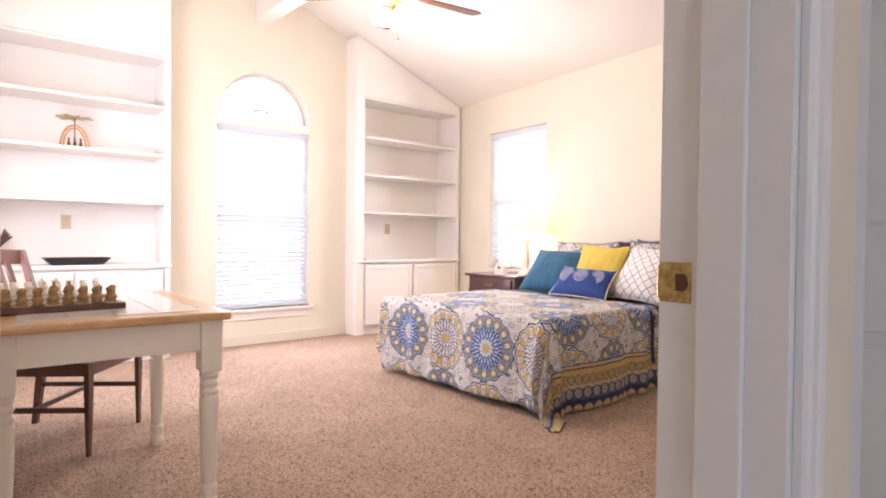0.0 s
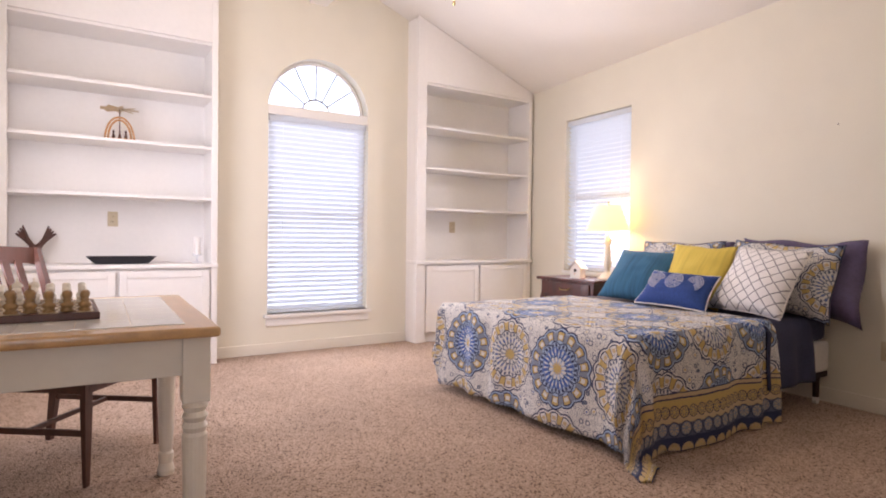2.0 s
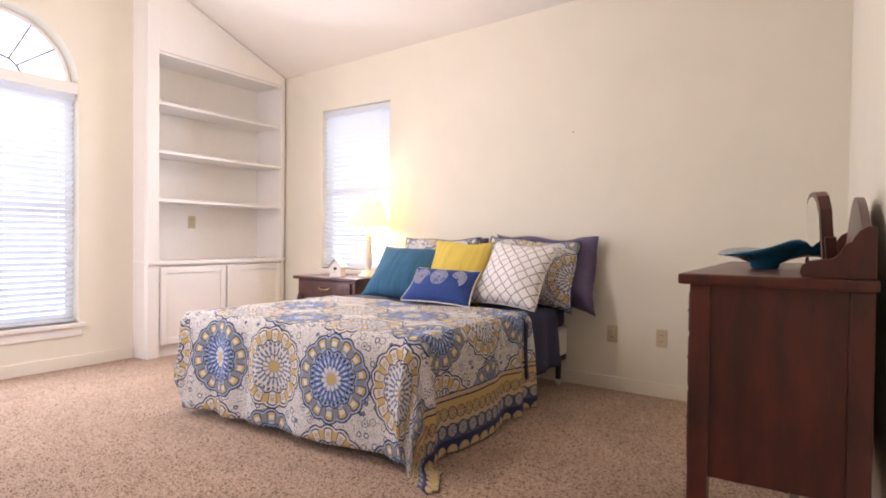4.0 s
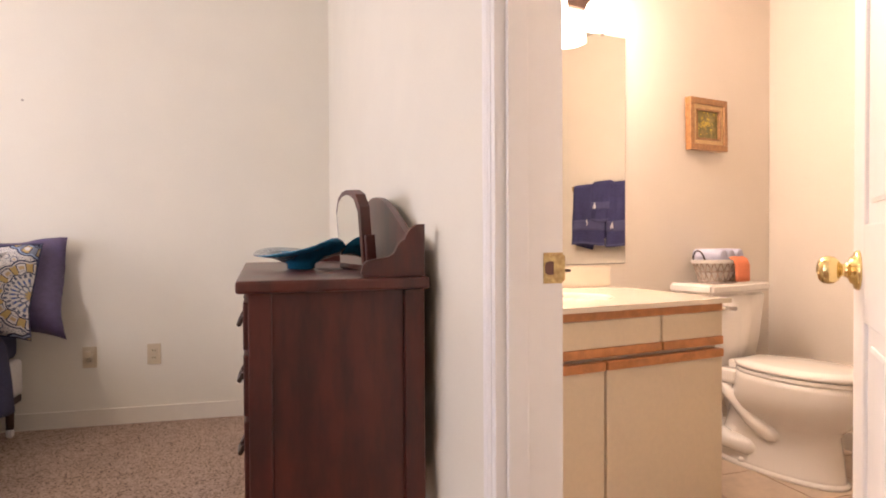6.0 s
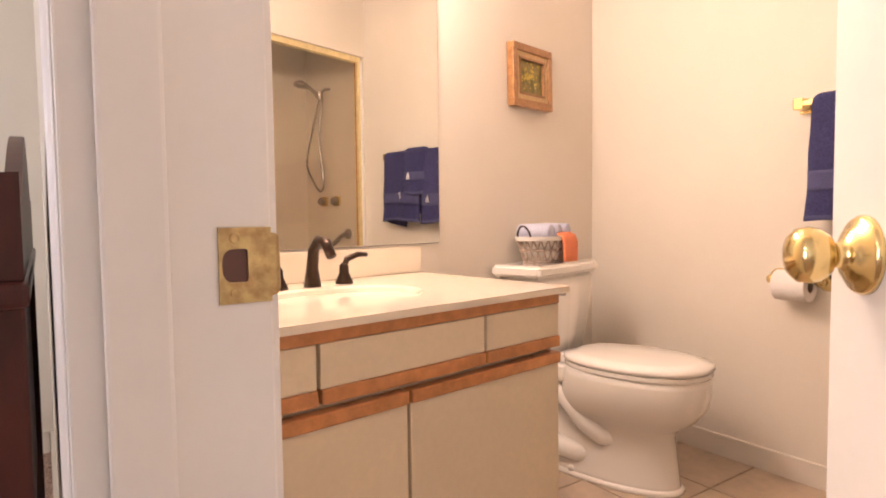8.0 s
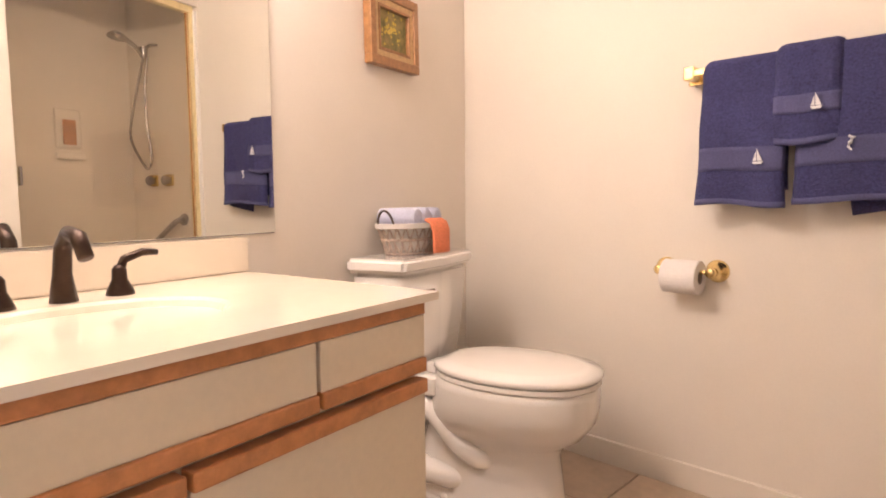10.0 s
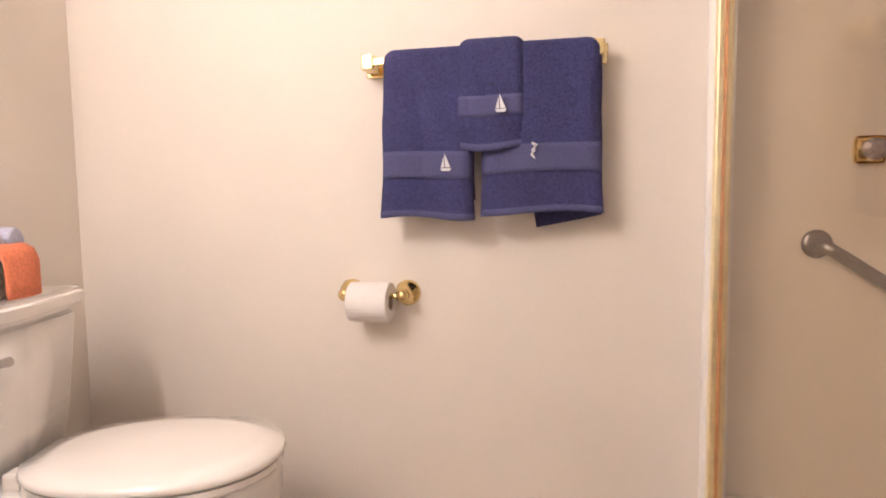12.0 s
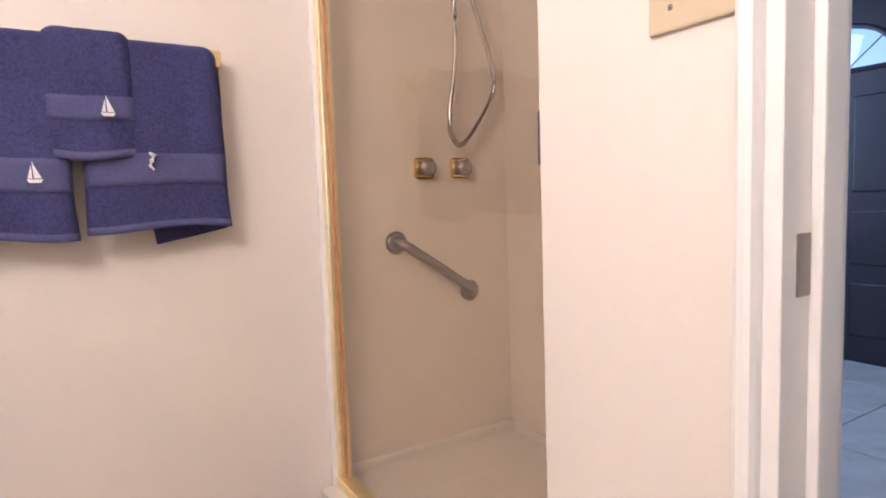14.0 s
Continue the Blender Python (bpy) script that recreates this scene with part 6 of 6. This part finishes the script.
part("rail", tube([pa + Vector((0, 0.004, 0)), pa + off * 0.7 + (pb - pa) * 0.02, pa + off + (pb - pa) * 0.08, pb + off - (pb - pa) * 0.08, pb + off * 0.7 - (pb - pa) * 0.02, pb + Vector((0, 0.004, 0))], 0.016, 14), "nickel", gbar, smooth=True)
for p_ in (pa, pb):
    part("flange", lathe([(0.036, 0), (0.036, 0.006), (0.026, 0.012)], 22, None, Matrix.Translation(p_) @ pose(0, 0, 0, -90, 0, 0)), "nickel", gbar, smooth=True)
hs = thing("hand_shower", pose(0, SY, 0), "chrome hand shower with a looping metal hose", "hand shower")
part("arm", tube([(1.31, 0.0, 1.90), (1.31, 0.05, 1.89), (1.31, 0.08, 1.86)], 0.010, 10), "chrome", hs)
part("bracket", lathe([(0.022, -0.02), (0.022, 0.03)], 14, None, pose(1.31, 0.09, 1.84)), "chrome", hs)
part("handle", tube([(1.31, 0.09, 1.81), (1.31, 0.14, 1.86), (1.33, 0.24, 1.90)], 0.014, 10), "chrome", hs)
part("head", lathe([(0.048, 0.0), (0.046, 0.016), (0.02, 0.035)], 22, None, pose(1.335, 0.27, 1.875, 12, 0, 0)), "chrome", hs, smooth=True)
stops = [(1.305, 1.82), (1.275, 1.66), (1.275, 1.45), (1.305, 1.26), (1.297, 1.20), (1.270, 1.175), (1.235, 1.20), (1.165, 1.29), (1.130, 1.37), (1.150, 1.47), (1.205, 1.62), (1.26, 1.76), (1.30, 1.84)]
hose = []
for k in range(len(stops) - 1):
    p0, p1, p2, p3 = (Vector(stops[min(max(k + d, 0), len(stops) - 1)]) for d in (-1, 0, 1, 2))
    for s_ in range(5):
        f = s_ / 5
        q = 0.5 * ((2 * p1) + (p2 - p0) * f + (2 * p0 - 5 * p1 + 4 * p2 - p3) * f * f + (3 * p1 - p0 - 3 * p2 + p3) * f ** 3)
        hose.append((q.x, 0.065 + 0.001 * k, q.y))
part("hose", tube(hose, 0.008, 10), "chrome", hs, smooth=True)
sc = thing("soap_dish", pose(1.036, -1.96, 1.28), "tan moulded soap and shampoo dish in the shower", "soap dish")
part("dish", box(0.0, -0.07, 0.0, 0.012, 0.07, 0.22, 0.012, None, 3), "shower", sc)
part("lower_tray", box(0.0, -0.08, -0.06, 0.035, 0.08, -0.02, 0.012, None, 3), "shower", sc)
part("bottle", box(0.012, -0.035, 0.02, 0.03, 0.035, 0.16, 0.008), "oak", sc)
dn = thing("shower_drain", pose(1.36, -1.66, 0.165), "round metal drain in the shower pan", "drain")
part("grate", lathe([(0.045, 0), (0.042, 0.004), (0.01, 0.005)], 22), "chrome", dn)
sp = thing("smoke_vent", pose(2.0, -1.35, 2.44), "round grey ceiling vent", "vent")
part("ring", lathe([(0.02, -0.02), (0.07, -0.015), (0.085, 0.0)], 26), "nickel", sp, smooth=True)

# light switch
sw = thing("light_switch", pose(1.775, -1.072, 1.226), "ivory double light switch plate", "light switch")
part("cover_plate", box(0.0, -0.052, -0.052, 0.006, 0.052, 0.06, 0.003), "beige", sw)
for y in (-0.024, 0.024):
    part("toggle", box(0.006, y - 0.005, -0.004, 0.018, y + 0.005, 0.014, 0.002), "beige", sw)
    for z_ in (-0.028, 0.04):
        part("screw", lathe([(0.0035, 0), (0.002, 0.0015)], 10, None, pose(0.006, y, z_, 0, 90, 0)), "nickel", sw)


# doors
def panel_door(name, at, w, h, mat, label, thick=0.035):
    """Hinged at the origin, the leaf along local +x."""
    t = thing(name, at, label, "door", kind="structure")
    part("leaf", box(0.0, -thick / 2 + 0.006, 0.008, w, thick / 2 - 0.006, h), mat, t)
    own = bmesh.new()
    xs = [(0.0, 0.11), (w / 2 - 0.045, w / 2 + 0.045), (w - 0.11, w)]
    zs = [(0.008, 0.20), (0.86, 1.02), (1.60, 1.70), (h - 0.11, h)]
    for xa, xb in xs:
        join(own, box(xa, -thick / 2, 0.008, xb, thick / 2, h, 0.003))
    for za, zb in zs:
        for xa, xb in ((0.11, w / 2 - 0.045), (w / 2 + 0.045, w - 0.11)):
            join(own, box(xa, -thick / 2, za, xb, thick / 2, zb, 0.003))
    part("stiles_and_rails", own, mat, t)
    for xa, xb in ((0.11, w / 2 - 0.045), (w / 2 + 0.045, w - 0.11)):
        for za, zb in ((0.20, 0.86), (1.02, 1.60), (1.70, h - 0.11)):
            part("raised_panel", box(xa + 0.03, -thick / 2 + 0.002, za + 0.03, xb - 0.03, thick / 2 - 0.002, zb - 0.03, 0.008), mat, t)
    return t


bd = panel_door("door_1", pose(B0 + 0.022, -0.150, 0, 0, 0, -45.3), 0.682, 2.02, "white", "white six-panel bathroom door standing half open with a brass knob")
for sg in (1, -1):
    kb = part("door_knob", lathe([(0.034, 0.0), (0.034, 0.003), (0.031, 0.007), (0.024, 0.009), (0.022, 0.013), (0.014, 0.016), (0.0105, 0.022), (0.012, 0.026), (0.018, 0.029), (0.023, 0.036), (0.0245, 0.044), (0.023, 0.052), (0.017, 0.058), (0.006, 0.061)], 28, None, pose(0.682 - 0.062, 0.0175 * sg, 0.943, -90 * sg, 0, 0)), "brass", bd, "polished brass knob", smooth=True)
part("latch_plate", box(0.682, -0.012, 0.915, 0.6835, 0.012, 0.971), "brassworn", bd)
for z_ in (0.2, 1.0, 1.8):
    part("hinge", tube([(-0.008, 0.012, z_), (-0.008, 0.012, z_ + 0.09)], 0.007, 10), "brassworn", bd)

fd = thing("door_2", pose(-1.34, -2.35, 0), "black front door with raised panels and a leaded fanlight", "door", kind="structure")
own = bmesh.new()
FA = [(0.27 * math.cos(math.pi * k / 16), 1.62 + 0.24 * math.sin(math.pi * k / 16)) for k in range(17)]
join(own, extrude_profile([(-0.475, 0.01), (0.475, 0.01), (0.475, 1.62), (-0.475, 1.62)], -0.02, 0.02, "yz"))
join(own, extrude_profile([(0.27, 1.62), (0.475, 1.62), (0.475, 2.05), (0.0, 2.05)] + FA[:9][::-1][:-1], -0.02, 0.02, "yz"))
join(own, extrude_profile([(-0.475, 1.62), (-0.27, 1.62)] + FA[8:][::-1][1:] + [(0.0, 2.05), (-0.475, 2.05)], -0.02, 0.02, "yz"))
part("leaf", own, "frontdoor", fd)
part("fanlight_rim", tube([(0.022, y, z_) for y, z_ in FA] + [(0.022, 0.27, 1.62)], 0.014, 8), "frontdoor", fd)
pane = part("fanlight_glass", extrude_profile(FA, -0.004, 0.004, "yz"), "pane", fd)
pane.visible_shadow = False
for deg in (45, 90, 135):
    part("came", tube([(0.006, 0, 1.62), (0.006, 0.26 * math.cos(radians(deg)), 1.62 + 0.23 * math.sin(radians(deg)))], 0.004, 6), "nickel", fd)
for ya, yb in ((-0.37, -0.06), (0.06, 0.37)):
    for za, zb in ((0.16, 0.46), (0.56, 0.86), (0.96, 1.48)):
        part("raised_panel", box(0.018, ya, za, 0.030, yb, zb, 0.010), "frontdoor", fd)
ft = thing("door_frame_6", pose(-1.28, -2.35, 0), "dark frame of the front door", "door frame", kind="structure")
for y in (-0.50, 0.50):
    part("casing", box(0.0, y - 0.03, 0, 0.02, y + 0.03, 2.06, 0.004), "hallwall", ft)
part("head_casing", box(0.0, -0.53, 2.06, 0.02, 0.53, 2.12, 0.004), "hallwall", ft)

# made-up window in the unseen south wall, round the hall fill lamp
hw = thing("added_hall_window", pose(-0.1, -3.54, 0), "white framed window added out of view to light the hall", "window", kind="structure")
own = bmesh.new()
for xa, xb, za, zb in ((-0.55, -0.51, 0.8, 2.2), (0.51, 0.55, 0.8, 2.2), (-0.55, 0.55, 0.8, 0.84), (-0.55, 0.55, 2.16, 2.2)):
    join(own, box(xa, -0.03, za, xb, 0.03, zb, 0.003))
part("window_frame", own, "white", hw)


# ---- floor tiles ----
def tile_field(parent_name, x0, y0, nx, ny, size, mat, keep):
    parent = bpy.data.objects[parent_name]
    first = None
    for i in range(nx):
        for j in range(ny):
            x, y = x0 + i * size, y0 + j * size
            if not keep(x + size / 2, y + size / 2):
                continue
            if first is None:
                own = box(0.003, 0.003, -0.008, size - 0.003, size - 0.003, 0.0, 0.0015, None, 1)
                first = part("tile", own, mat, parent)
                ob = first
            else:
                ob = new("tile", first.data)
                ob.parent = parent
            ob.location = (x, y, 0.001 * ((i * 7 + j * 3) % 3) * 0.3)


tile_field("floor_bathroom", 1.21, -2.57, 8, 8, 0.312, "tile", lambda x, y: y > -2.5 and not (x < 1.8 and y < -1.34))
tile_field("floor_hall", -1.40, -3.6, 6, 8, 0.432, "halltile", lambda x, y: y < -0.1)
